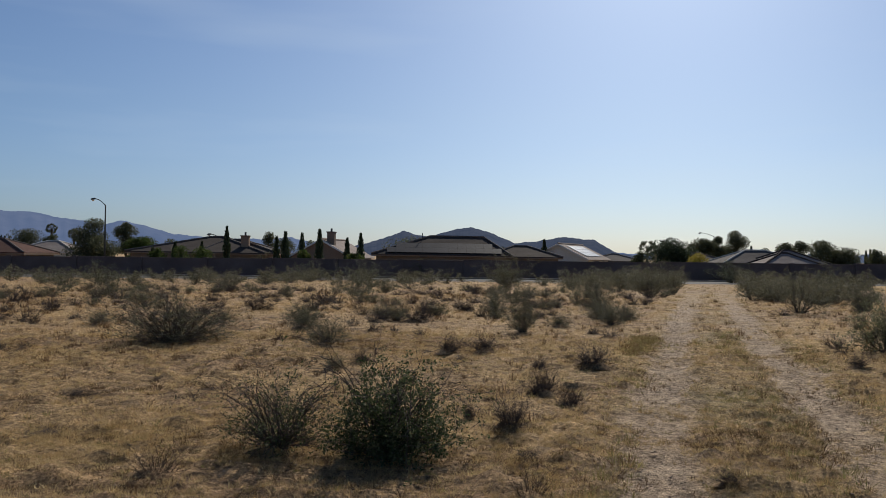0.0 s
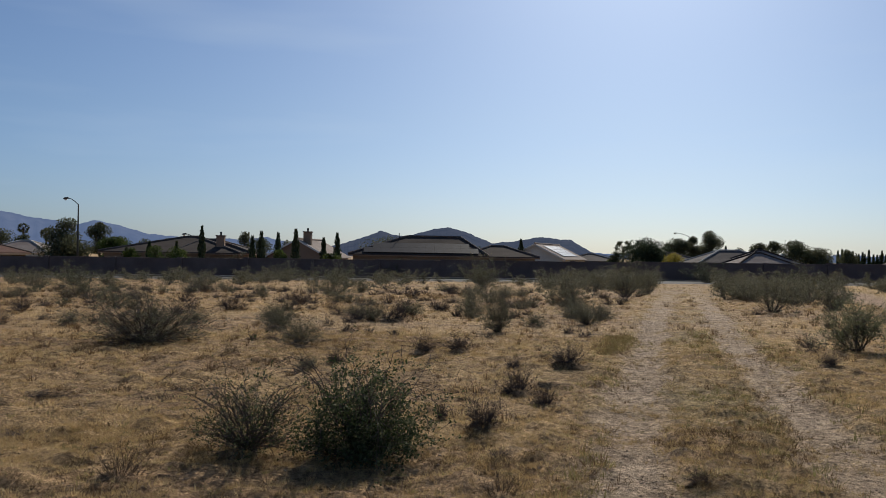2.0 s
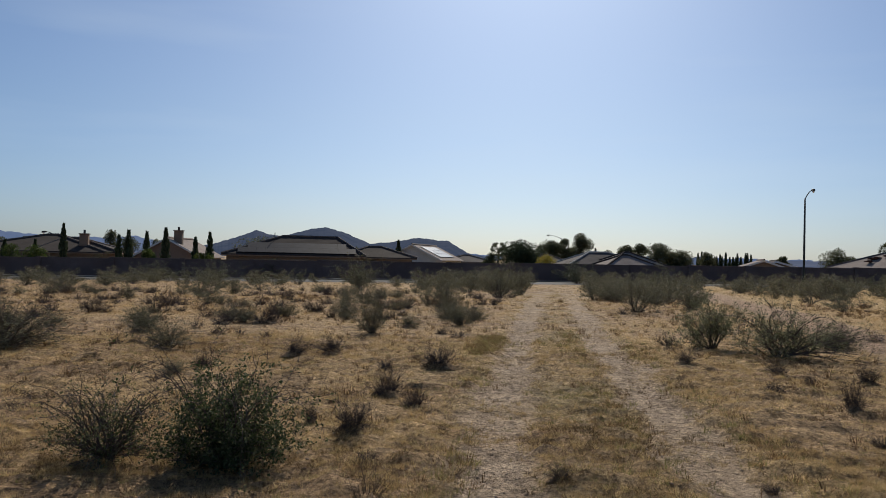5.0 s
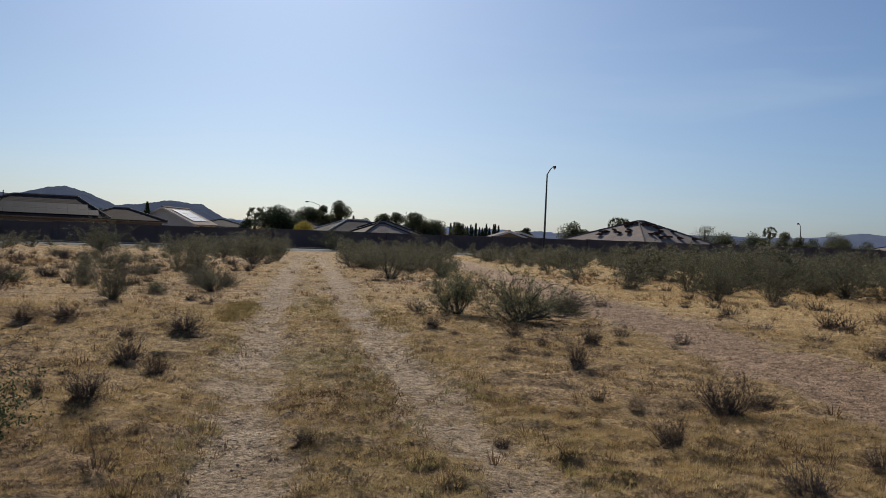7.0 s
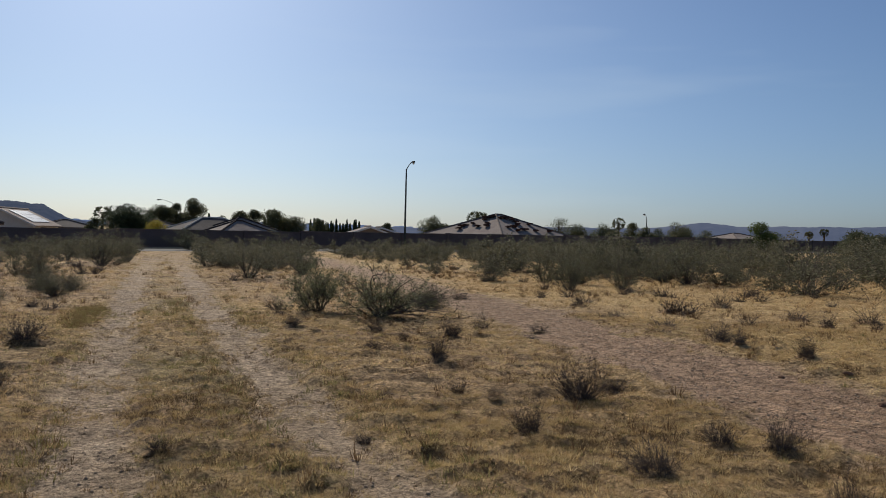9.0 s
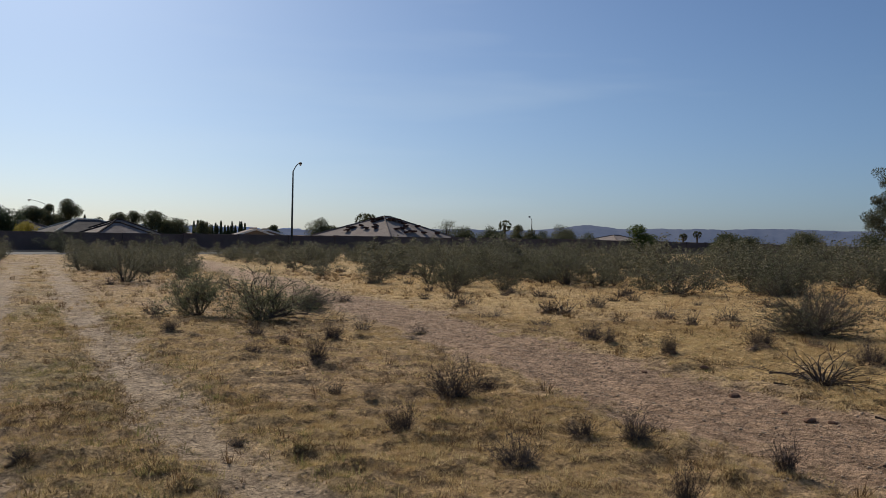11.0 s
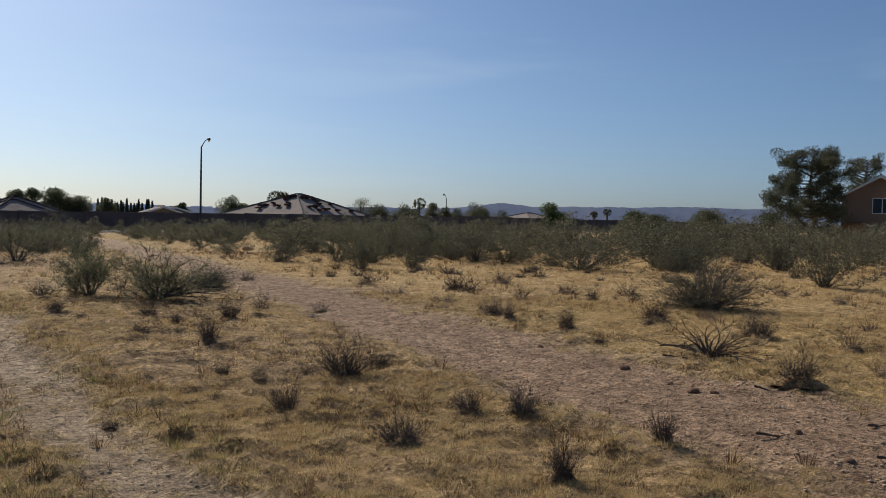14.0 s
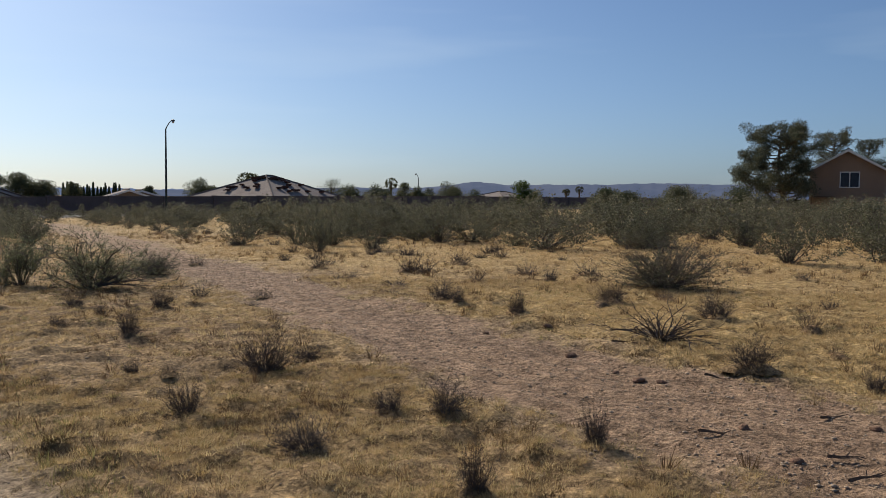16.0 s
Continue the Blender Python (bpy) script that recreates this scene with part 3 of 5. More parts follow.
hip_house("house", -52.0, 101.0, 0, 11.0, 9.0, 1.05, 2.6, M_STUCCO, M_TILE_RED, "low house with a red-brown hip roof")
hip_house("house", -60.2, 134.0, 0, 10.5, 9.0, 1.1, 2.75, M_STUCCO_PALE, M_TILE_PALE, "distant pale house with a light grey hip roof", M_STUCCO_PALE)
# right group
hip_house("house", 37.6, 103.0, 0, 10.0, 7.4, 1.2, 2.75, M_STUCCO, M_TILE_GREY, "low house with grey hip roof and pale ridge tiles", M_STUCCO_PALE)
hip_house("house", 39.5, 98.6, 0, 7.6, 7.0, 1.2, 2.8, M_STUCCO, M_TILE_PALE, "house front with a grey pyramid roof and dark hips", M_TILE_BROWN)
h = gable_house("house", 56.0, 97.0, -24, 5.6, 7.0, 1.3, 2.2, M_STUCCO, M_TILE_PALE, "low house with pale sunlit roof slopes")
gable_house("house", 58.6, 98.5, -24, 5.6, 6.0, 1.35, 2.15, M_STUCCO_BROWN, M_TILE_GREY, "low brown house with a shallow grey roof")
hip_house("house", 38.0, 95.4, 0, 6.4, 5.6, 1.15, 2.42, M_STUCCO, M_TILE_PALE, "lower front roof of a house with dark hips", M_TILE_BROWN)
# hip roof stacked with loose tiles
h = hip_house("house", 78.4, 98.0, 12, 15.8, 14.4, 1.55, 4.5, M_STUCCO, M_TILE_PALE, "house with a pale hip roof stacked with dark tile bundles")
rng = random.Random(11)
for side in (0, 1):
    for i in range(20 if side == 0 else 15):
        u, v = rng.uniform(-0.8, 0.8), rng.choice((0.2, 0.35, 0.5, 0.66, 0.8)) + rng.uniform(-0.04, 0.04)
        half = (1 - v) * 0.92
        z = 1.55 + 2.95 * v + 0.14
        p = (u * half * 7.9, -7.2 * (1 - v), z) if side == 0 else (-7.9 + 7.2 * v, u * half * 7.2, z)
        tilt = Matrix.Rotation(rng.uniform(-0.4, 0.4), 4, "Z")
        for k in range(3):
            g = Geo()
            g.box((p[0] + rng.uniform(-0.25, 0.25), p[1] + rng.uniform(-0.2, 0.2), p[2] + 0.02 + 0.06 * k), (rng.uniform(0.35, 0.75), rng.uniform(0.3, 0.55), 0.14), 0, tilt)
            part("roof_tile", g, M_TILE_RED, h)
hip_house("house", 155.6, 114.0, 0, 11.0, 9.0, 1.8, 3.1, M_STUCCO_PALE, M_TILE_PALE, "distant pale house with a low hip roof")


def two_storey_house():
    """The brown gabled house among the bushes, its gable end towards the field."""
    turn = -75.0
    h = gable_house("house", 88.5, 24.0, turn, 6.2, 10.0, 4.45, 6.2, M_STUCCO_BROWN, M_SHINGLE, "brown stucco gabled house with white trim", 0.5, 0.0)
    gable_house("house", 97.4, 10.0, turn + 90, 8.0, 20.0, 4.7, 6.75, M_STUCCO_BROWN, M_SHINGLE, "brown stucco wing with a dark shingle roof", 0.5, 0.0)
    w = part("window", Geo(), M_TRIM, h)
    g = Geo()
    zc, zh, wx, ww, yy = 3.5, 1.36, 0.2, 1.55, -5.0
    for sx in (-ww / 2, 0, ww / 2):
        g.box((wx + sx, yy - 0.03, zc), (0.08, 0.1, zh))
    for sz in (-zh / 2, zh / 2):
        g.box((wx, yy - 0.03, zc + sz), (ww + 0.08, 0.1, 0.08))
    part("window_frame", g, M_TRIM, w, "white window frame")
    for s in (-1, 1):
        g = Geo()
        g.box((wx + s * ww / 4, yy - 0.01, zc), (ww / 2 - 0.08, 0.03, zh - 0.08))
        part("pane", g, M_PANE, w)
    g = Geo()
    g.box((-1.9, yy - 0.9, 1.95), (2.0, 1.8, 0.1))
    for s in (-1, 1):
        g.box((-1.9 + s * 0.95, yy - 1.7, 1.0), (0.1, 0.1, 1.9))
    part("porch_cover", g, M_WOOD, h)


two_storey_house()


# ---------------------------------------------------------------- street lamps
def street_lamp(x, y, top, arm, turn, label, z0=None):
    """A tapered pole with a curved arm and a cobra head; the arm points along local x."""
    z0 = gz(x, y) if z0 is None else z0
    s = thing("street_lamp", pose(x, y, z0, 0, 0, turn), label, "street lamp", "street lamps of the estate")
    hgt = top - z0
    g = Geo()
    g.tube([(0, 0, 0), (0, 0, hgt * 0.5), (0, 0, hgt - 0.75)], [0.12, 0.1, 0.075], 10, True)
    part("pole", g, M_STEEL, s, smooth=True)
    g = Geo()
    g.tube([(0, 0, 0), (0, 0, 0.35)], [0.22, 0.2], 10, True)
    part("base", g, M_CONCRETE, s)
    g = Geo()
    g.tube([(arm * a / 1.5708, 0, hgt - 0.8 + 0.75 * math.sin(a)) for a in [i * 1.5708 / 9 for i in range(10)]], [0.055 - 0.002 * i for i in range(10)], 8, True)
    part("arm", g, M_STEEL, s, smooth=True)
    g = Geo()
    g.tube([(arm * 0.92, 0, hgt - 0.05), (arm + 0.1, 0, hgt - 0.02), (arm + 0.42, 0, hgt - 0.06), (arm + 0.6, 0, hgt - 0.1)], [0.06, 0.11, 0.12, 0.05], 8, True)
    head = part("lamp_head", g, M_STEEL, s, smooth=True)
    g = Geo()
    g.tube([(arm + 0.15, 0, hgt - 0.15), (arm + 0.3, 0, hgt - 0.22), (arm + 0.45, 0, hgt - 0.17)], [0.09, 0.11, 0.06], 8, True)
    part("lens", g, M_LAMPGLASS, head)


street_lamp(49.85, 78.3, 9.05, 1.5, -98, "tall grey steel street lamp standing before the wall")
street_lamp(-38.85, 100.0, 7.45, 1.3, 170, "grey steel street lamp behind the wall beside a tree")
street_lamp(60.6, 191.6, 7.6, 2.8, 172, "distant grey street lamp with a long curved arm")
street_lamp(132.3, 118.0, 6.4, 0.7, 190, "distant grey street lamp among trees")
street_lamp(-29.4, 116.0, 3.9, 1.6, 170, "distant street lamp top behind dark roofs")


# ---------------------------------------------------------------- trees
def blob_tree(name, x, y, top, width, mat, label, seed, leaf=0.28, count=900, low=0.12, lobes=13, z0=None, flat=1.0):
    """A branching tree: trunk, limbs to each lobe, and a crown of many small leaves with gaps."""
    rng = random.Random(seed)
    z0 = gz(x, y) if z0 is None else z0
    hgt = top - z0
    width *= 1.2
    leaf *= 0.66
    t = thing(name, pose(x, y, z0, 0, 0, rng.uniform(0, 360)), label, "tree")
    centres = []
    for i in range(lobes):
        a = i * 2.4 + rng.uniform(-0.4, 0.4)
        k = rng.uniform(0.1, 1.0)
        zz = hgt * (low + (1 - low) * rng.uniform(0.05, 0.8))
        rr = width * 0.36 * k * (1.15 - 0.5 * (zz / hgt))
        centres.append((Vector((rr * math.cos(a), rr * math.sin(a), zz)), rng.uniform(0.2, 0.32) * width))
    centres.append((Vector((rng.uniform(-0.06, 0.06) * width, 0, hgt * 0.88)), width * 0.2))
    g = Geo()
    g.tube([(0, 0, -0.1), (0.04 * width, 0, hgt * 0.2), (0.02 * width, 0.03 * width, hgt * 0.45), (0, 0, hgt * 0.75)], [hgt * 0.035, hgt * 0.028, hgt * 0.018, hgt * 0.006], 7)
    for c, r in centres:
        s = Vector((0.02 * width, 0.01 * width, min(hgt * 0.3, c.z * 0.6)))
        g.tube([s, s.lerp(c, 0.5) + Vector((0, 0, 0.04 * hgt)), c], [hgt * 0.014, hgt * 0.009, hgt * 0.003], 5)
    part("trunk", g, M_BARK, t)
    g = Geo()
    for i in range(int(count * 9)):
        c, r = rng.choice(centres)
        d = rand_dir(rng)
        p = c + Vector((d.x, d.y, d.z * 0.75 * flat)) * r * (rng.random() ** 0.4)
        if p.z < 0.05 * hgt:
            continue
        al = rand_dir(rng, 0.2)
        g.leaf(p, al, al.cross(rand_dir(rng)).normalized(), leaf * rng.uniform(0.6, 1.4), leaf * rng.uniform(0.5, 0.9))
    part("crown", g, mat, t)
    return t


def cypress(x, y, top, wide, seed, label="slender dark green Italian cypress behind the wall"):
    rng = random.Random(seed)
    z0 = gz(x, y)
    hgt = top - z0
    t = thing("cypress_tree", pose(x, y, z0, 0, rng.uniform(-1, 1), rng.uniform(0, 360)), label, "tree", "row of cypresses")
    g = Geo()
    g.tube([(0, 0, -0.1), (0, 0, hgt * 0.5), (0, 0, hgt * 0.95)], [0.09, 0.06, 0.01], 6)
    part("trunk", g, M_BARK, t)
    g = Geo()
    ks = [i / 10 for i in range(11)]
    g.tube([(0, 0, hgt * (0.03 + 0.9 * k)) for k in ks], [wide * 0.4 * min(1.0, (1 - k) * 2.0 + 0.04) * min(1, 0.5 + k * 4) for k in ks], 7)
    for i in range(int(170 * hgt)):
        k = rng.random()
        prof = wide / 2 * min(1.0, (1 - k) * 2.0 + 0.06) * min(1, 0.5 + k * 4)
        a = rng.uniform(0, 6.2832)
        r = prof * (0.35 + 0.65 * rng.random() ** 0.5) * (1 + 0.15 * math.sin(k * 23 + seed))
        al = Vector((math.cos(a) * 0.35, math.sin(a) * 0.35, 1)).normalized()
        g.leaf((r * math.cos(a), r * math.sin(a), hgt * (0.03 + 0.95 * k)), al, al.cross(rand_dir(rng)).normalized(), rng.uniform(0.2, 0.42), rng.uniform(0.07, 0.14))
    part("crown", g, M_CYPRESS, t)


def palm(x, y, top, crown, seed, label="fan palm with a shaggy round crown", z0=None):
    rng = random.Random(seed)
    z0 = gz(x, y) if z0 is None else z0
    hgt = top - z0 - crown * 0.35
    t = thing("palm_tree", pose(x, y, z0), label, "tree")
    g = Geo()
    g.tube([(0, 0, -0.1), (0.05, 0, hgt * 0.3), (0.1, 0.05, hgt * 0.7), (0.05, 0, hgt)], [0.24, 0.18, 0.16, 0.2], 8)
    part("trunk", g, M_BARK, t)
    g = Geo()
    for i in range(46):
        d = rand_dir(rng, 0.15)
        base = Vector((0.05, 0, hgt))
        tip = base + Vector((d.x, d.y, d.z * 0.85)) * crown * 0.36
        g.tube([base, tip], [0.02, 0.012], 3)
        for j in range(16):
            al = (d + rand_dir(rng) * 0.75 + Vector((0, 0, -0.25))).normalized()
            g.leaf(tip, al, al.cross(rand_dir(rng)).normalized(), crown * 0.2 * rng.uniform(0.6, 1.2), 0.09)
    part("fronds", g, M_DARKLEAF, t)


blob_tree("broadleaf_tree", -42.4, 105, 5.2, 5.2, M_DARKLEAF, "dense dark broadleaf tree behind the wall", 1, 0.3, 1700, 0.15)
blob_tree("broadleaf_tree", -38.5, 110, 3.1, 3.6, M_BRIGHTLEAF, "bushy bright green tree behind the wall", 2, 0.28, 900, 0.1)
blob_tree("broadleaf_tree", -35.4, 112, 2.0, 4.2, M_BRIGHTLEAF, "low bright green garden tree behind the wall", 3, 0.28, 800, 0.1)
blob_tree("eucalyptus_tree", -51.2, 140, 6.2, 3.6, M_DARKLEAF, "tall open eucalyptus in the distance", 4, 0.32, 800, 0.3)
blob_tree("pine_tree", -67.6, 140, 4.5, 5.2, M_DARKLEAF, "dark round pine in the distance", 5, 0.3, 900)
blob_tree("pine_tree", -64.0, 142, 4.0, 3.4, M_DARKLEAF, "small dark pine in the distance", 6, 0.3, 600)
for i in range(4):
    cypress(-66.4 + 0.62 * i, 130, 3.3 - 0.15 * i, 0.5, 170 + i, "thin distant cypress among the roofs")
palm(-68.0, 150, 5.7, 2.0, 7)
palm(-64.1, 150, 4.9, 2.1, 8)
for i, (x, top, w) in enumerate(((-47.5, 3.6, 4.5), (-44.2, 3.3, 4.0), (-41.0, 3.4, 4.2), (-37.6, 3.2, 3.6), (-34.2, 3.0, 3.6), (-28.4, 5.1, 3.4), (-24.8, 3.9, 3.4), (-21.2, 3.6, 3.0))):
    blob_tree("broadleaf_tree", x, 138 + 2 * (i % 3), top, w, M_DARKLEAF, "dark tree among distant roofs", 20 + i, 0.3, 500)
for i, (x, top, w) in enumerate(((-22.7, 4.15, 0.75), (-16.45, 3.7, 0.85), (-14.7, 3.55, 0.8), (-12.85, 4.0, 0.85), (-17.4, 3.15, 0.7), (-9.9, 3.05, 0.7), (-8.4, 3.65, 0.75), (-28.2, 2.4, 0.7), (-30.6, 1.7, 0.5), (-25.4, 2.5, 0.5))):
    cypress(x, 92, top, w, 40 + i)
for i, (x, top, w) in enumerate(((-24.9, 1.9, 3.0), (-27.0, 2.0, 2.6), (-14.2, 1.9, 1.6), (-9.0, 1.6, 1.8), (-29.5, 1.8, 2.0))):
    blob_tree("garden_shrub", x, 90.5, top, w, M_BRIGHTLEAF, "bright green garden shrub behind the wall", 60 + i, 0.2, 500, 0.1)
blob_tree("broadleaf_tree", -4.5, 118, 3.4, 7.0, M_DARKLEAF, "dark low tree behind the long house", 66, 0.3, 800)
blob_tree("broadleaf_tree", 8.6, 122, 3.0, 2.0, M_DARKLEAF, "dark tree between the roofs", 67, 0.25, 300)
cypress(14.6, 122, 4.0, 1.0, 68)
for i, (x, top, w) in enumerate(((22.5, 2.9, 4.0), (26.0, 2.4, 4.0), (44.0, 4.2, 4.0))):
    blob_tree("broadleaf_tree", x, 150, top, w, M_DARKLEAF, "dark tree among distant roofs", 70 + i, 0.3, 450)
palm(31.1, 130, 4.1, 2.6, 74)
blob_tree("broadleaf_tree", 29.4, 128, 2.6, 2.6, M_DARKLEAF, "dark shrubby tree beside a palm", 75, 0.28, 450)
blob_tree("round_tree", 29.6, 110, 3.8, 6.2, M_CYPRESS, "large dense round dark tree behind the wall", 76, 0.26, 3600, 0.05, 22)
blob_tree("eucalyptus_tree", 46.0, 150, 5.2, 4.6, M_DARKLEAF, "open dark eucalyptus in the distance", 77, 0.3, 800, 0.35)
blob_tree("eucalyptus_tree", 51.2, 150, 6.8, 4.8, M_DARKLEAF, "tall dark eucalyptus in the distance", 78, 0.3, 1300, 0.25)
blob_tree("eucalyptus_tree", 48.8, 152, 6.0, 3.2, M_DARKLEAF, "tall dark eucalyptus in the distance", 79, 0.3, 700, 0.25)
blob_tree("flowering_shrub", 28.4, 95, 2.15, 2.8, M_YELLOWLEAF, "yellow-green flowering shrub behind the wall", 80, 0.18, 900, 0.1)
cypress(54.0, 150, 4.0, 0.8, 81)
for i, (x, top, w) in enumerate(((56.0, 4.6, 3.4), (58.2, 4.95, 3.6), (61.6, 4.75, 5.2), (66.0, 3.7, 4.4), (64.0, 3.2, 4.6), (70.6, 3.6, 3.4), (52.6, 3.4, 4.0))):
    blob_tree("pine_tree", x, 140, top, w, M_DARKLEAF, "dark rounded pine behind the roofs", 90 + i, 0.3, 800)
rng = random.Random(5)
for i in range(18):
    cypress(74.0 + 10.6 * i / 17 + rng.uniform(-0.2, 0.2), 150, rng.uniform(2.7, 3.8), 0.6, 110 + i, "thin distant cypress in a long row")
for i, (x, y, top, w) in enumerate(((68.0, 112, 2.9, 2.4), (75.2, 110, 3.9, 5.0), (77.8, 111, 3.0, 3.0), (70.5, 116, 2.4, 2.4))):
    blob_tree("pine_tree", x, y, top, w, M_DARKLEAF, "round dark tree beside the stacked roof", 130 + i, 0.28, 700)
palm(91.0, 120, 5.3, 3.4, 135)
palm(93.0, 121, 5.2, 2.8, 136)
blob_tree("thin_tree", 92.0, 100, 4.5, 3.6, M_DARKLEAF, "thin open tree with sparse leaves", 137, 0.2, 160, 0.5)
for i, (x, y, top, w) in enumerate(((96.0, 100, 2.9, 5.0), (101.6, 100, 3.4, 5.2), (105.4, 101, 2.7, 3.6), (121.8, 112, 4.4, 3.6), (126.5, 113, 3.6, 3.8), (131.0, 114, 3.4, 4.0), (137.4, 115, 4.8, 5.0), (141.5, 116, 3.6, 5.0), (148.0, 116, 3.2, 5.0),
                                    (115.2, 80, 4.3, 4.6), (119.0, 81, 2.8, 4.0), (124.6, 70, 3.0, 5.0), (131.0, 70, 2.6, 4.2), (138.0, 64, 2.9, 5.4), (112.0, 52, 3.2, 5.0), (120.0, 46, 3.2, 6.0), (110.0, 62, 2.9, 5.0))):
    blob_tree("broadleaf_tree", x, y, top, w, M_DARKLEAF if i != 9 else M_BRIGHTLEAF, "dark rounded tree along the far wall", 140 + i, 0.28, 650)
palm(115.9, 110, 5.0, 2.4, 160)
palm(148.9, 90, 4.0, 1.7, 161)
palm(144.0, 90, 3.4, 1.6, 162)


# ---------------------------------------------------------------- the pine beside the brown house
def big_pine(x, y, top, wide, seed, count, label):
    rng = random.Random(seed)
    z0 = gz(x, y)
    hgt = top - z0
    t = thing("aleppo_pine", pose(x, y, z0), label, "tree")
    wood, crown = Geo(), Geo()
    trunk = [Vector((0, 0, -0.1)), Vector((0.15, -0.25, hgt * 0.2)), Vector((-0.2, 0.2, hgt * 0.42)), Vector((0.1, 0.3, hgt * 0.66)), Vector((0, 0.1, hgt * 0.93))]
    wood.tube(trunk, [hgt * 0.04, hgt * 0.033, hgt * 0.024, hgt * 0.015, hgt * 0.004], 8)
    pads = []
    for i in range(46):
        k = 0.2 + 0.78 * (i / 45)
        j = min(int(k * 4), 3)
        s = trunk[j].lerp(trunk[j + 1], k * 4 - j)
        a = i * 2.39 + rng.uniform(-0.5, 0.5)
        reach = wide * 0.5 * (0.74 + 0.3 * math.sin(3.0 * min(k + 0.08, 1.0))) * rng.uniform(0.45, 1.1)
        rise = hgt * rng.uniform(0.05, 0.17)
        e = s + Vector((math.cos(a) * reach, math.sin(a) * reach, min(rise, hgt * 0.98 - s.z)))
        mid = s.lerp(e, 0.5) + Vector((0, 0, -0.03 * hgt)) + rand_dir(rng) * 0.03 * wide
        wood.tube([s, mid, e], [hgt * 0.010, hgt * 0.006, hgt * 0.002], 5)
        for m in range(4):
            c = mid.lerp(e, rng.uniform(0.25, 1.1)) + rand_dir(rng) * 0.055 * wide
            wood.tube([mid.lerp(e, 0.4), c], [hgt * 0.005, hgt * 0.002], 3)
            pads.append((c, rng.uniform(0.06, 0.115) * wide))
    part("trunk", wood, M_BARK, t)
    for i in range(count):
        c, r = rng.choice(pads)
        d = rand_dir(rng)
        p = c + Vector((d.x, d.y, d.z * 0.7)) * r * rng.random() ** 0.5
        al = (d + Vector((0, 0, 0.5)) + rand_dir(rng) * 0.5).normalized()
        crown.leaf(p, al, al.cross(rand_dir(rng)).normalized(), rng.uniform(0.12, 0.24), rng.uniform(0.03, 0.06))
    part("crown", crown, M_PINE, t)


big_pine(79.2, 27.0, 8.2, 7.4, 3, 64000, "tall spreading grey-green pine beside the brown house")
big_pine(98.5, 27.9, 9.2, 5.0, 4, 20000, "pine top rising behind the brown house")
big_pine(102.0, 25.4, 8.2, 5.0, 6, 16000, "pine top rising behind the brown house roof")


# ---------------------------------------------------------------- shrubs of the field
def stem(g, rng, base, way, length, bend, r0, n=5, droop=0.0):
    """One crooked stem; returns its points."""
    p, d, pts = Vector(base), Vector(way).normalized(), []
    for i in range(n + 1):
        pts.append(p.copy())
        d = (d + rand_dir(rng) * bend + Vector((0, 0, -droop * i))).normalized()
        p = p + d * (length / n)
    g.tube(pts, [r0 * (1 - 0.85 * i / n) for i in range(n + 1)], 3)
    return pts


def creosote_meshes(seed, stems, leaves, leaf, mat, wid=0.0075, lean=0.75, twigs=4, canes=0, fuzz=0.045, sprawl=0, bend=0.28):
    """A leafy bush about 1 wide and 1 high: many crooked stems from one root, with side twigs and small leaves."""
    rng = random.Random(seed)
    w, f = Geo(), Geo()
    tips = []
    for i in range(stems):
        a = rng.uniform(0, 6.2832)
        low = rng.random()
        el = radians(87 - low * 80 * min(1.0, lean + 0.25))
        d = Vector((math.cos(a) * math.cos(el), math.sin(a) * math.cos(el), math.sin(el)))
        b = Vector((math.cos(a), math.sin(a), 0)) * rng.uniform(0, 0.08)
        pts = stem(w, rng, b, d, rng.uniform(0.45, 1.0) * (0.58 + 0.42 * d.z), bend, wid, 6)
        tips += pts[1:]
        for j in range(twigs):
            q = pts[rng.randint(2, 5)]
            tw = stem(w, rng, q, (d.normalized() + rand_dir(rng) * 0.9), rng.uniform(0.12, 0.3), 0.3, wid * 0.55, 3)
            tips += tw[1:] * 2
    for i in range(canes):
        a = rng.uniform(0, 6.2832)
        d = Vector((math.cos(a) * 0.6, math.sin(a) * 0.6, 1.0))
        pts = stem(w, rng, (math.cos(a) * 0.2, math.sin(a) * 0.2, 0.35), d, rng.uniform(0.7, 1.25), 0.22, wid * 0.9, 9, 0.07)
        for j in range(5):
            stem(w, rng, pts[rng.randint(4, 8)], rand_dir(rng), rng.uniform(0.08, 0.22), 0.35, wid * 0.55, 3)
        tips += pts[8:]
    for i in range(sprawl):
        a = rng.uniform(-1.0, 0.15)
        d = Vector((math.cos(a), math.sin(a), rng.uniform(0.05, 0.5)))
        pts = stem(w, rng, (math.cos(a) * 0.05, math.sin(a) * 0.05, 0.06), d, rng.uniform(0.7, 1.05), 0.16, wid, 8, 0.012)
        for j in range(4):
            tw = stem(w, rng, pts[rng.randint(4, 8)], d.normalized() + rand_dir(rng, 0.2), rng.uniform(0.1, 0.25), 0.3, wid * 0.5, 3)
            tips += tw[2:]
    for i in range(leaves):
        p = rng.choice(tips) + rand_dir(rng) * rng.uniform(0, fuzz)
        if p.z < 0.03:
            continue
        al = rand_dir(rng, 0.35)
        f.leaf(p, al, al.cross(rand_dir(rng)).normalized(), leaf * rng.uniform(0.6, 1.3), leaf * rng.uniform(0.35, 0.6))
    return [("branchwork", w.mesh("branchwork", M_TWIG)), ("foliage", f.mesh("foliage", mat))]


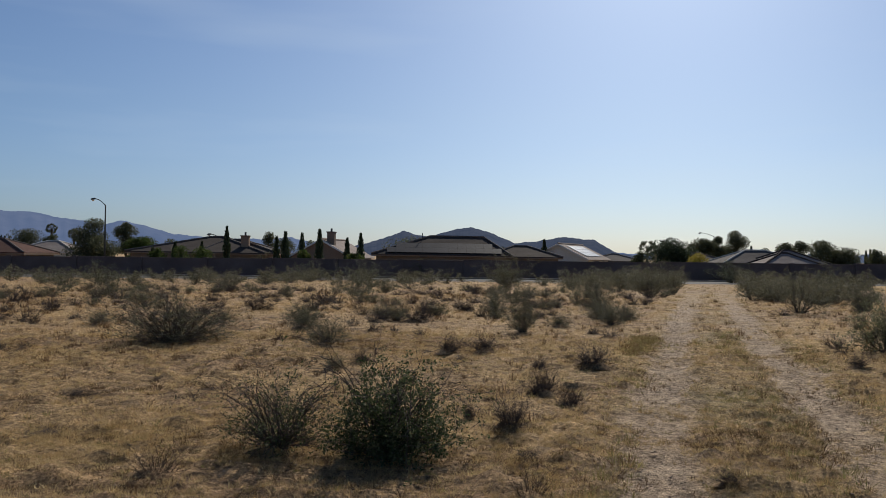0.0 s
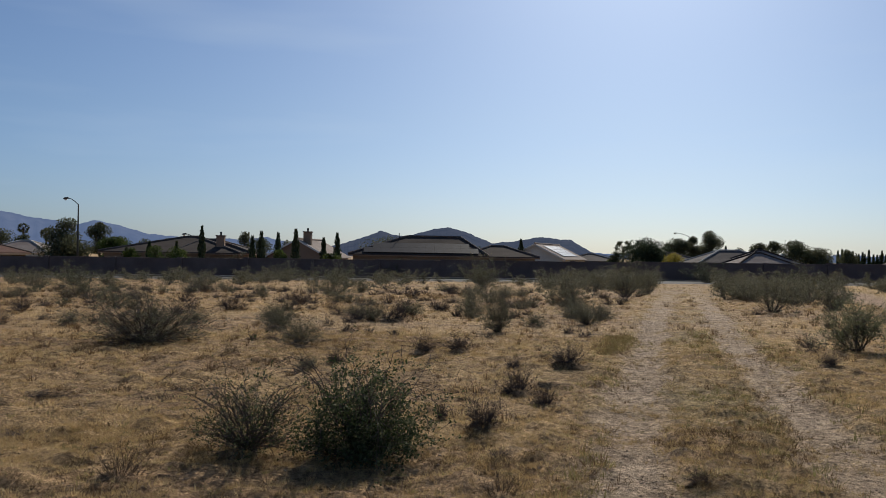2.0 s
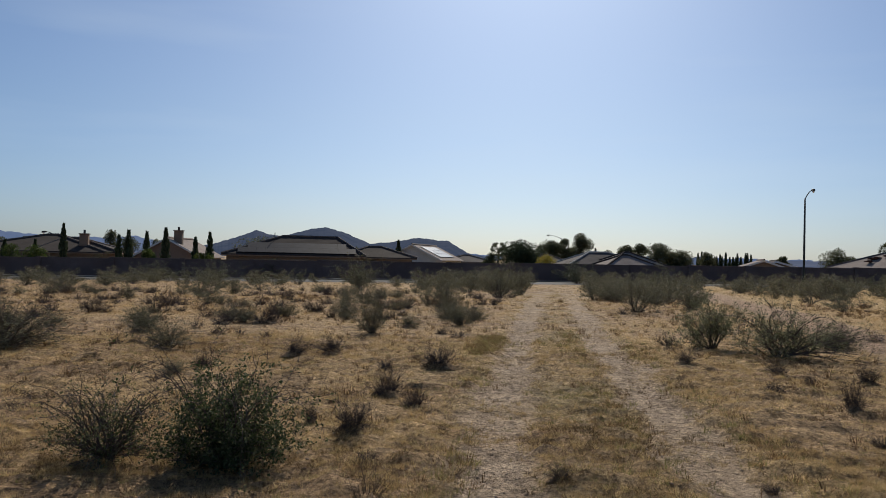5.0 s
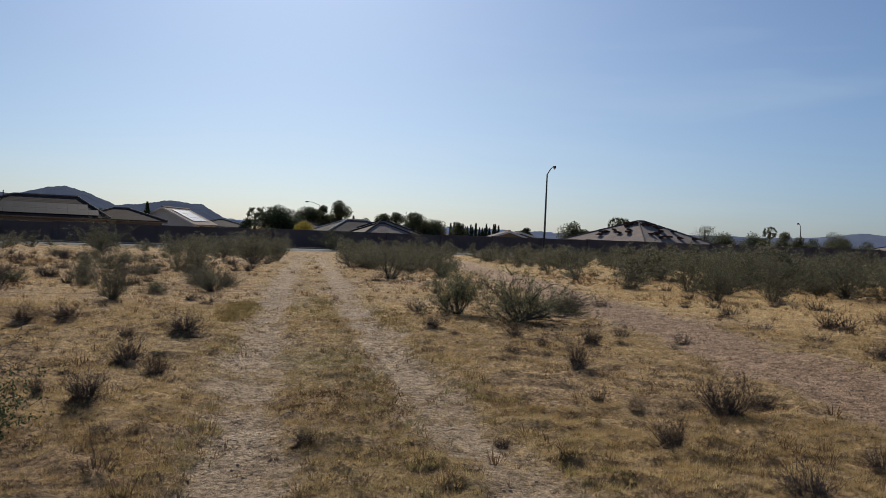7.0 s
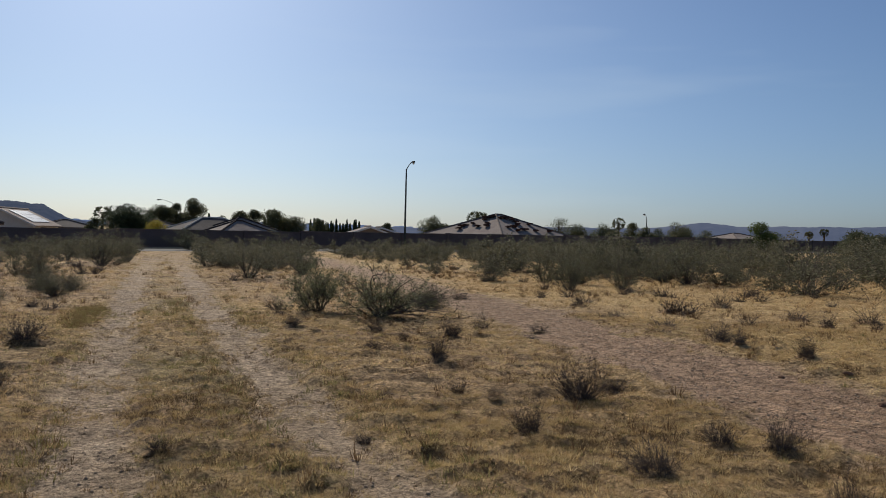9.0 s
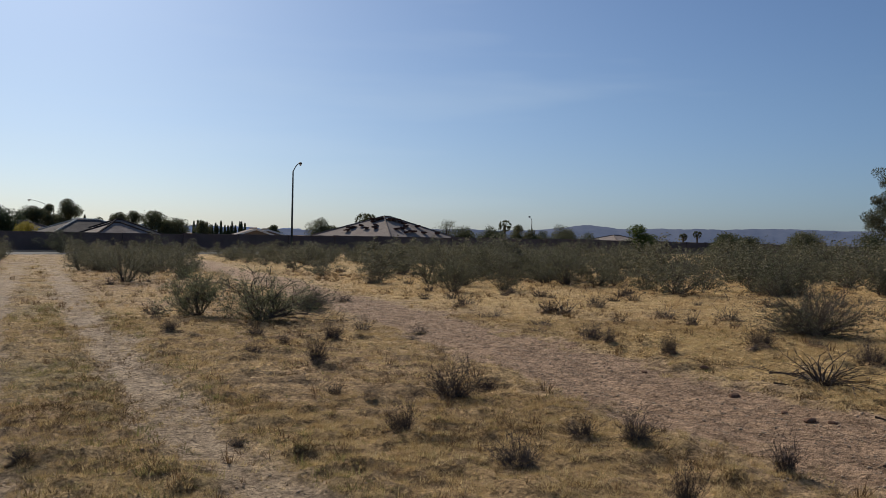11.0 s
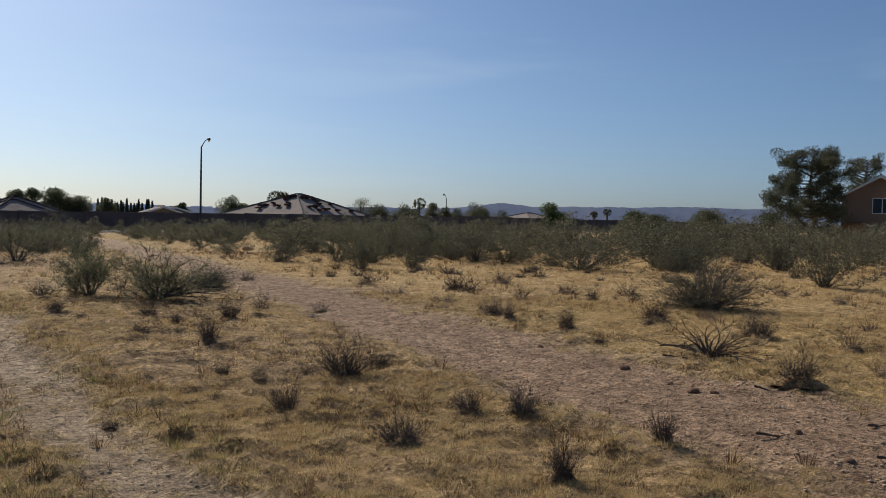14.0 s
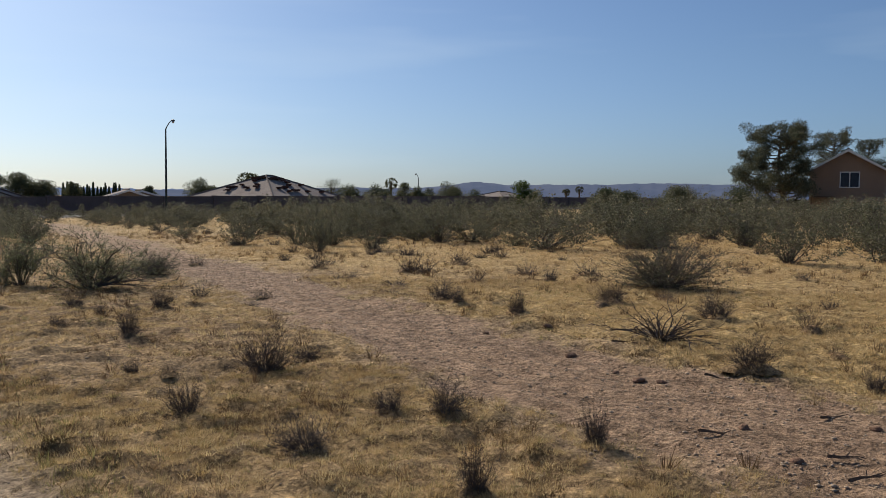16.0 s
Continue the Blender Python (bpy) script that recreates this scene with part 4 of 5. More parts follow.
def bare_meshes(seed, stems, mat, wid=0.006, leaves=120, wide=0.5):
    """An arching, nearly leafless mound of twigs."""
    rng = random.Random(seed)
    w, f = Geo(), Geo()
    for i in range(stems):
        a = rng.uniform(0, 6.2832)
        out = rng.uniform(0.15, 1.9)
        d = Vector((math.cos(a) * out, math.sin(a) * out, 1.0))
        pts = stem(w, rng, (math.cos(a) * 0.06, math.sin(a) * 0.06, 0), d, rng.uniform(0.55, 1.1), 0.34, wid, 7, 0.05 * out)
        for p in pts:
            p.z = max(p.z, 0.02)
        for j in range(4):
            q = pts[rng.randint(2, 6)]
            stem(w, rng, q, (q - Vector((0, 0, 0.1))).normalized() + rand_dir(rng) * 0.8, rng.uniform(0.1, 0.28), 0.3, wid * 0.5, 3)
        for j in range(leaves // stems):
            p = rng.choice(pts[2:]) + rand_dir(rng) * 0.03
            al = rand_dir(rng, 0.3)
            f.leaf(p, al, al.cross(rand_dir(rng)).normalized(), 0.035, 0.018)
    out = [("branchwork", w.mesh("branchwork", mat))]
    if f.v:
        out.append(("foliage", f.mesh("foliage", M_CREO)))
    return out


def tuft_meshes(seed, stems, mat, wid=0.011, spread=0.62, subs=5, twigs=2):
    """A small tangled shrub: crooked stems that fork twice, and dead litter at the foot."""
    rng = random.Random(seed)
    w, lit = Geo(), Geo()
    skew = Vector((rng.uniform(-0.25, 0.25), rng.uniform(-0.25, 0.25), 0))
    for i in range(stems):
        a = rng.uniform(0, 6.2832)
        el = radians(86 - rng.random() ** 0.85 * 100 * spread)
        r = rng.uniform(0, 0.2)
        d = Vector((math.cos(a) * math.cos(el), math.sin(a) * math.cos(el), math.sin(el))) + skew
        size = rng.uniform(0.35, 1.0) * (0.55 + 0.45 * max(d.z, 0.2))
        pts = stem(w, rng, (math.cos(a) * r, math.sin(a) * r, 0), d, size, 0.24, wid, 5)
        for j in range(subs):
            q = pts[rng.randint(1, 5)]
            sub = stem(w, rng, q, d.normalized() + rand_dir(rng, 0.25) * 0.85, size * rng.uniform(0.2, 0.42), 0.3, wid * 0.6, 3)
            for m in range(twigs):
                stem(w, rng, sub[rng.randint(1, 3)], d.normalized() + rand_dir(rng, 0.2), rng.uniform(0.06, 0.16), 0.3, wid * 0.4, 2)
    for i in range(160):
        a, r = rng.uniform(0, 6.2832), 0.6 * rng.random() ** 0.7
        al = rand_dir(rng, 0.2)
        lit.leaf((r * math.cos(a), r * math.sin(a), rng.uniform(0.0, 0.12) * (1 - r)), al, al.cross(rand_dir(rng)).normalized(), rng.uniform(0.06, 0.18), 0.018)
    return [("branchwork", w.mesh("branchwork", mat)), ("dead_litter", lit.mesh("dead_litter", M_DRYTWIG))]


def mound_mesh(seed):
    """A low uneven mound of sand caught round the stems."""
    rng = random.Random(seed)
    g, rings, sides = Geo(), 5, 18
    edge = [0.52 + 0.16 * math.sin(2 * 6.2832 * k / sides + seed) + rng.uniform(-0.07, 0.07) for k in range(sides)]
    pts = [(0, 0, 0.2)]
    for r in range(1, rings + 1):
        q = r / rings
        for k in range(sides):
            a = 6.2832 * k / sides
            pts.append((edge[k] * q * math.cos(a), edge[k] * q * math.sin(a), 0.24 * (1 - q * q) ** 1.3 - 0.04 * q + rng.uniform(-0.015, 0.015)))
    faces = [(0, 1 + k, 1 + (k + 1) % sides) for k in range(sides)]
    faces += [(1 + (r - 1) * sides + k, 1 + r * sides + k, 1 + r * sides + (k + 1) % sides, 1 + (r - 1) * sides + (k + 1) % sides) for r in range(1, rings) for k in range(sides)]
    g.add(pts, faces)
    return g.mesh("sand_mound", M_SOIL, True)


MOUND = [mound_mesh(s) for s in (1, 2, 3)]
CREO = [creosote_meshes(s, 84, 6500, 0.026, M_CREO, 0.0048, 0.6, 4, 0, 0.06) for s in (1, 2, 3, 4)]
CREO_FAR = [creosote_meshes(s, 40, 4200, 0.027, M_CREO, 0.0055, 0.55, 2, 0, 0.06) for s in (5, 6, 7, 19)]
CREO_BELT = [creosote_meshes(s, 14, 1500, 0.044, M_CREO, 0.008, 0.45, 1, 0, 0.10) for s in (35, 36, 37, 38)]
HERO = creosote_meshes(8, 120, 15000, 0.033, M_GREEN, 0.005, 0.72, 4, 34, 0.06)
SPARSE = [creosote_meshes(s, 110, 3200, 0.032, M_GREEN, 0.006, 0.75, 5, 28) for s in (9, 10)]
BARE = [creosote_meshes(s, 190, 8500, 0.022, M_CREO, 0.005, 0.75, 5, 14) for s in (23, 24)]
DEAD = bare_meshes(13, 46, M_TWIG, 0.012, 0)
TUFT = [tuft_meshes(s, 120, M_TWIG, 0.0074, 0.52, 5, 1) for s in (14, 15, 16, 26, 27)]
LOOSE = creosote_meshes(25, 34, 12500, 0.022, M_CREO_PALE, 0.0075, 0.62, 12, 4, 0.085, 22, 0.42)
UPRIGHT = creosote_meshes(28, 28, 9500, 0.025, M_CREO_PALE, 0.0075, 0.45, 11, 2, 0.10, 0, 0.42)
TUFT_FAR = [tuft_meshes(s, 44, M_TWIG, 0.013, 0.56, 3, 0) for s in (20, 21, 22)]
DRY = [tuft_meshes(s, 34, M_DRYTWIG, 0.009, 0.42, 4, 1) for s in (17, 18)]
place_rng = random.Random(77)


def shrub(name, meshes, x, y, w, h, label, category="shrub", group="", turn=None):
    turn = place_rng.uniform(0, 360) if turn is None else turn
    s = thing(name, pose(x, y, hz(x, y) - 0.015, 0, 0, turn) @ Matrix.Diagonal((w, w, h, 1)), label, category, group)
    for n, me in meshes:
        tagged(part(n, me, None, s), kind="stuff" if n == "dead_litter" else "")
    if math.hypot(x, y) < 22 and w < 0.7:
        part("sand_mound", MOUND[len(s.name) % 3], None, s)
    return s


def hero(x, y, w, h):
    shrub("creosote_bush", HERO, x, y, w * 1.05, h * 1.1, "dense dark green creosote bush with thin twigs", "shrub", "creosote bushes of the field")


def sparse(x, y, w, h):
    shrub("creosote_bush", place_rng.choice(SPARSE), x, y, w * 1.05, h * 1.1, "half-bare creosote bush with loose crooked twigs", "shrub", "creosote bushes of the field")


def loose(x, y, w, h):
    shrub("creosote_bush", LOOSE, x, y, w, h, "open creosote bush with long bare canes sprawling to one side", "shrub", "creosote bushes of the field", 5)


def upright(x, y, w, h):
    shrub("creosote_bush", UPRIGHT, x, y, w, h, "pale grey-green creosote bush with a full upright crown", "shrub", "creosote bushes of the field")


def dead(x, y, w, h):
    shrub("dead_bush", DEAD, x, y, w * 1.0, h * 1.3, "dead leafless bush with crooked grey branches", "shrub", "twiggy bushes")


def creo(x, y, w, h):
    far = math.hypot(x, y) > 24
    shrub("creosote_bush", place_rng.choice(CREO_FAR if far else CREO), x, y, w * (1.02 if far else 0.95), h * (1.12 if far else 1.15), "grey-green creosote bush with small leaves", "shrub", "creosote bushes of the field")


def bare(x, y, w, h):
    shrub("twiggy_bush", place_rng.choice(BARE), x, y, w * 0.95, h * 1.4, "dark arching twiggy bush with few leaves", "shrub", "twiggy bushes")


def tuft(x, y, w, h):
    shrub("desert_shrub", place_rng.choice(TUFT if math.hypot(x, y) < 15 else TUFT_FAR), x, y, w * 1.0, h * 1.22, "small dark spiky desert shrub on sand", "shrub", "small dark shrubs")


def dry(x, y, w, h):
    shrub("dry_shrub", place_rng.choice(DRY), x, y, w * 0.85, h * 1.1, "dry brown dead-looking stems in the grass", "shrub", "dry shrubs")


def field_shrubs():
    hero(-0.00, 7.40, 0.87, 0.78)
    sparse(-0.86, 7.45, 0.76, 0.56)
    bare(-4.13, 15.32, 1.90, 0.70)
    bare(10.77, 15.8, 0.8, 0.4)
    bare(15.75, 7.35, 1.85, 0.78)
    dry(-1.56, 6.67, 0.45, 0.24)
    dry(0.96, 6.32, 0.37, 0.23)
    dry(-2.14, 10.47, 0.59, 0.18)
    dry(-2.32, 13.54, 0.31, 0.15)
    dry(5.59, 7.05, 0.26, 0.13)
    dry(25.76, 13.50, 0.75, 0.45)
    dry(12.45, 6.77, 0.35, 0.31)
    dry(10.83, 7.17, 0.23, 0.29)
    dry(12.18, 3.78, 0.44, 0.38)
    dry(10.77, 3.11, 0.29, 0.18)
    dry(3.74, 5.08, 0.09, 0.09)
    creo(-1.53, 15.20, 0.86, 0.56)
    creo(-2.41, 18.26, 0.70, 0.49)
    creo(-5.18, 31.66, 0.52, 0.79)
    creo(2.05, 18.49, 0.77, 0.91)
    creo(1.75, 23.21, 0.89, 0.62)
    creo(2.83, 30.00, 1.16, 0.77)
    creo(4.70, 59.62, 3.11, 2.41)
    creo(5.31, 27.95, 1.46, 1.09)
    creo(4.98, 29.95, 0.97, 0.93)
    creo(9.23, 37.40, 1.99, 1.79)
    creo(11.40, 41.88, 1.40, 1.54)
    creo(25.11, 73.85, 3.46, 1.93)
    creo(-10.26, 28.96, 1.99, 1.03)
    creo(-7.82, 24.37, 1.32, 0.72)
    creo(-18.05, 47.10, 2.63, 1.31)
    creo(-17.34, 41.29, 1.75, 0.93)
    creo(-16.86, 84.07, 3.14, 2.24)
    creo(-10.37, 73.67, 3.40, 1.75)
    creo(-3.09, 37.55, 1.36, 0.97)
    creo(-2.10, 37.99, 1.13, 0.89)
    creo(-1.94, 81.10, 2.54, 1.80)
    creo(-6.27, 73.51, 3.85, 1.83)
    creo(0.64, 61.11, 1.43, 1.19)
    creo(-1.03, 12.03, 0.37, 0.25)
    creo(11.25, 26.89, 1.67, 1.38)
    creo(19.50, 43.22, 2.45, 1.65)
    creo(14.37, 29.42, 1.38, 1.13)
    creo(26.80, 79.36, 3.06, 2.19)
    creo(4.13, 51.25, 2.00, 1.53)
    creo(27.59, 39.91, 2.19, 1.32)
    creo(34.40, 46.27, 2.24, 1.50)
    creo(19.98, 22.49, 1.73, 1.27)
    creo(17.78, 18.92, 1.16, 1.26)
    creo(19.74, 18.76, 1.56, 1.15)
    creo(25.56, 30.44, 1.79, 1.02)
    creo(25.16, 19.33, 1.83, 0.85)
    creo(23.63, 15.13, 2.69, 1.58)
    creo(24.62, 16.95, 1.34, 0.92)
    creo(33.45, 28.25, 3.11, 1.41)
    creo(37.62, 20.78, 3.34, 1.84)
    creo(23.19, 7.70, 1.95, 1.65)
    creo(29.77, 11.17, 1.39, 1.39)
    creo(29.58, 7.32, 2.09, 1.63)
    creo(37.77, 10.88, 1.74, 1.24)
    creo(43.73, 22.43, 3.45, 1.94)
    creo(45.69, 20.10, 4.14, 2.23)
    creo(51.61, 29.41, 3.05, 1.91)
    tuft(-4.61, 23.90, 0.78, 0.47)
    tuft(-3.11, 24.06, 0.78, 0.43)
    tuft(-3.39, 28.70, 0.74, 0.56)
    tuft(-0.04, 20.80, 0.59, 0.69)
    tuft(-0.99, 17.89, 0.36, 0.27)
    tuft(-1.52, 19.17, 0.37, 0.27)
    tuft(1.10, 14.68, 0.48, 0.29)
    tuft(4.88, 21.95, 0.40, 0.40)
    tuft(2.50, 12.96, 0.47, 0.34)
    tuft(1.53, 10.48, 0.39, 0.31)
    tuft(1.73, 9.70, 0.28, 0.21)
    tuft(1.00, 8.28, 0.30, 0.29)
    tuft(0.65, 8.81, 0.13, 0.18)
    tuft(1.05, 7.30, 0.17, 0.08)
    tuft(-12.36, 26.30, 0.75, 0.53)
    tuft(-6.92, 27.94, 0.56, 0.44)
    tuft(-5.62, 22.43, 0.44, 0.38)
    tuft(-8.54, 36.77, 0.73, 0.68)
    tuft(-1.22, 26.90, 0.52, 0.31)
    tuft(-7.93, 18.25, 0.25, 0.20)
    tuft(-0.75, 12.96, 0.29, 0.21)
    tuft(-3.52, 9.93, 0.33, 0.08)
    tuft(-2.93, 8.11, 0.32, 0.08)
    tuft(7.48, 16.21, 0.45, 0.31)
    tuft(6.48, 9.26, 0.27, 0.33)
    tuft(6.18, 10.31, 0.26, 0.16)
    tuft(7.04, 10.92, 0.14, 0.19)
    tuft(6.35, 6.71, 0.47, 0.39)
    tuft(7.11, 7.00, 0.30, 0.15)
    tuft(4.96, 5.82, 0.25, 0.25)
    tuft(5.00, 4.56, 0.34, 0.24)
    tuft(9.18, 11.93, 0.33, 0.30)
    tuft(8.09, 11.25, 0.31, 0.27)
    tuft(5.50, 7.49, 0.16, 0.13)
    tuft(15.74, 16.80, 0.38, 0.29)
    tuft(14.63, 15.10, 0.53, 0.26)
    tuft(14.67, 12.57, 0.53, 0.44)
    tuft(12.46, 12.39, 0.33, 0.15)
    tuft(9.15, 10.63, 0.34, 0.10)
    tuft(3.80, 6.35, 0.14, 0.09)
    tuft(3.15, 5.66, 0.11, 0.07)
    tuft(2.34, 6.59, 0.16, 0.11)
    tuft(12.54, 10.90, 0.52, 0.17)
    tuft(17.14, 13.24, 0.55, 0.47)
    tuft(15.97, 10.54, 0.48, 0.31)
    tuft(15.24, 9.48, 0.27, 0.36)
    tuft(11.45, 8.97, 0.40, 0.31)
    tuft(11.14, 8.38, 0.22, 0.21)
    tuft(11.12, 7.32, 0.28, 0.28)
    tuft(14.93, 16.95, 0.34, 0.29)
    tuft(13.95, 14.61, 0.38, 0.31)
    tuft(12.93, 12.47, 0.38, 0.16)
    tuft(19.20, 14.21, 0.46, 0.24)
    tuft(12.91, 6.87, 0.46, 0.31)
    tuft(21.29, 10.89, 0.76, 0.27)
    tuft(12.40, 5.06, 0.48, 0.37)
    tuft(9.42, 3.46, 0.42, 0.29)
    tuft(14.48, 4.22, 0.28, 0.25)
    tuft(11.62, 10.22, 0.42, 0.13)
    tuft(5.94, 4.77, 0.26, 0.17)
    tuft(6.21, 4.47, 0.28, 0.25)
    tuft(5.08, 3.32, 0.18, 0.28)
    tuft(6.26, 3.28, 0.18, 0.25)
    tuft(12.69, 17.34, 0.40, 0.27)
    tuft(9.88, 11.29, 0.32, 0.20)
    tuft(18.86, 5.99, 0.36, 0.26)
    tuft(9.32, 2.38, 0.21, 0.21)
    loose(8.62, 14.25, 1.5, 1.2)
    upright(8.1, 15.6, 1.1, 1.2)
    dead(10.40, 4.83, 0.91, 0.41)


field_shrubs()


def off_track(x, y):
    a, b = np.array([x]), np.array([y])
    m = (way_off(RUT_LEFT, a, b)[0][0] + way_off(RUT_RIGHT, a, b)[0][0]) > 2.0 + 0.04 * y
    return m and (way_off(ROAD, a, b)[0][0] > 2.4)


def scrub(name, label, spots, seed):
    """Distant bushes past counting, joined: each a turned and scaled copy of one of the bush shapes."""
    rng = random.Random(seed)
    for k, (what, mat) in enumerate((("branchwork", M_TWIG), ("foliage", M_CREO))):
        co, fa, base = [], [], 0
        for i, (x, y, w, h) in enumerate(spots):
            me = CREO_BELT[(i * 7 + seed) % len(CREO_BELT)][k][1]
            v = np.empty(3 * len(me.vertices))
            me.vertices.foreach_get("co", v)
            v = v.reshape(-1, 3)
            f = np.empty(len(me.loops), int)
            me.loops.foreach_get("vertex_index", f)
            a = 1.7 * i
            co.append(np.stack([x + w * (v[:, 0] * math.cos(a) - v[:, 1] * math.sin(a)), y + w * (v[:, 0] * math.sin(a) + v[:, 1] * math.cos(a)), hz(x, y) + h * v[:, 2]], 1))
            fa.append(f + base)
            base += len(v)
        co, fa = np.concatenate(co), np.concatenate(fa)
        me = bpy.data.meshes.new(what)
        me.vertices.add(len(co))
        me.vertices.foreach_set("co", co.ravel())
        me.loops.add(len(fa))
        me.polygons.add(len(fa) // 4)
        me.loops.foreach_set("vertex_index", fa)
        me.polygons.foreach_set("loop_start", np.arange(0, len(fa), 4))
        me.update(calc_edges=True)
        me.materials.append(mat)
        tagged(new(name, me), label, "shrubs", kind="stuff")


def filler():
    rng = random.Random(31)
    far = []
    made = 0
    while made < 190:
        x, y = rng.uniform(-58, 62), 40 + 29 * rng.random() ** 0.7
        if off_track(x, y):
            k = rng.uniform(0.8, 1.5)
            far.append((x, y, 1.6 * k, 0.85 * k))
            made += 1
    made = 0
    while made < 170:
        a, d = radians(rng.uniform(36, 92)), rng.uniform(27, 78)
        x, y = 1 + d * math.sin(a), 0.6 + d * math.cos(a)
        if y < 67 and off_track(x, y):
            k = rng.uniform(0.8, 1.35)
            if d < 36:
                creo(x, y, 1.9 * k, 1.25 * k)
            else:
                far.append((x, y, 2.3 * k, 1.4 * k))
            made += 1
    made = 0
    while made < 120:
        a, d = radians(rng.uniform(6, 52)), rng.uniform(44, 72)
        x, y = 1 + d * math.sin(a), 0.6 + d * math.cos(a)
        if y < 67.5 and off_track(x, y):
            k = rng.uniform(0.8, 1.4)
            far.append((x, y, 1.9 * k, 1.15 * k))
            made += 1
    made = 0
    while made < 75:
        a, d = radians(rng.uniform(42, 88)), 24 + 30 * rng.random() ** 0.55
        x, y = 1 + d * math.sin(a), 0.6 + d * math.cos(a)
        if off_track(x, y):
            k = rng.uniform(0.65, 1.55)
            far.append((x, y, 1.9 * k, 1.3 * k))
            made += 1
    made = 0
    while made < 30:
        a, d = radians(rng.uniform(14, 34)), rng.uniform(32, 48)
        x, y = 1 + d * math.sin(a), 0.6 + d * math.cos(a)
        if off_track(x, y):
            k = rng.uniform(0.7, 1.3)
            far.append((x, y, 1.5 * k, 0.95 * k))
            made += 1
    scrub("far_scrub", "belt of grey-green creosote scrub before the wall", far, 3)
    made = 0
    while made < 190:
        a, d = radians(rng.uniform(-36, 72)), 12 + 34 * rng.random() ** 0.8
        x, y = 0.5 + d * math.sin(a), 0.8 + d * math.cos(a)
        if off_track(x, y):
            k = rng.uniform(0.6, 1.3) * (0.8 if d < 18 else 1.1)
            tuft(x, y, 0.38 * k, 0.26 * k)
            made += 1
    made = 0
    while made < 120:
        a, d = radians(rng.uniform(-34, 14)), 17 + 27 * rng.random() ** 0.9
        x, y = 0.5 + d * math.sin(a), 0.8 + d * math.cos(a)
        if off_track(x, y):
            k = rng.uniform(0.6, 1.4)
            tuft(x, y, 0.42 * k, 0.32 * k)
            made += 1
    made = 0
    while made < 60:
        a, d = radians(rng.uniform(-36, 16)), rng.uniform(19, 42)
        x, y = 0.5 + d * math.sin(a), 0.8 + d * math.cos(a)
        if off_track(x, y):
            k = rng.uniform(0.7, 1.4)
            creo(x, y, 0.7 * k, 0.42 * k)
            made += 1


filler()


# ---------------------------------------------------------------- dead wood, clods
def fallen_branch(x, y, length, turn, seed):
    rng = random.Random(seed)
    g = Geo()
    pts = stem(g, rng, (-length / 2, 0, 0.03), (1, 0, 0.02), length, 0.2, 0.013, 6)
    for i in (2, 3, 4):
        stem(g, rng, pts[i], (0.6, rng.choice((-0.8, 0.8)), 0.15), length * 0.35, 0.25, 0.008, 3)
    ob = new("fallen_branch", g.mesh("fallen_branch", M_WOOD))
    ob.matrix_world = pose(x, y, hz(x, y), 0, 0, turn)
    tagged(ob, "weathered dead branch lying on the bare dirt", "branch", "dead branches on the dirt")


def dirt_clod(x, y, size, seed):
    rng = random.Random(seed)
    bm = bmesh.new()
    bmesh.ops.create_icosphere(bm, subdivisions=2, radius=0.5)
    for v in bm.verts:
        v.co *= 1 + 0.35 * noise.noise(v.co * 2.2 + Vector((seed, 0, 0)))
        v.co.z *= 0.45
    me = bpy.data.meshes.new("dirt_clod")
    bm.to_mesh(me)
    bm.free()
    me.materials.append(M_CLOD)
    ob = new("dirt_clod", me)
    ob.matrix_world = pose(x, y, hz(x, y) + size * 0.1, 0, 0, rng.uniform(0, 360)) @ Matrix.Diagonal((size, size * 0.7, size, 1))
    tagged(ob, "reddish clod of dry earth on the track", "clod", "earth clods on the track")


fallen_branch(7.04, 2.83, 0.23, -35, 1262)
fallen_branch(9.03, 3.55, 0.37, -65, 1285)
fallen_branch(8.13, 2.36, 0.40, -15, 1480)
fallen_branch(6.74, 1.82, 0.25, -25, 1530)
fallen_branch(7.02, 1.99, 0.22, -60, 1500)
fallen_branch(10.57, 5.29, 0.54, -40, 1120)
fallen_branch(9.82, 4.96, 0.43, -20, 1110)
dirt_clod(10.26, 6.26, 0.123, 0)
dirt_clod(9.11, 5.22, 0.140, 40)
dirt_clod(8.36, 4.06, 0.131, 63)
dirt_clod(8.40, 3.87, 0.090, 6)
dirt_clod(7.29, 2.72, 0.105, 57)
dirt_clod(6.81, 2.22, 0.094, 52)
dirt_clod(6.86, 2.21, 0.066, 57)
dirt_clod(7.90, 2.04, 0.086, 95)
dirt_clod(8.58, 4.41, 0.074, 23)
dirt_clod(9.56, 6.67, 0.093, 84)


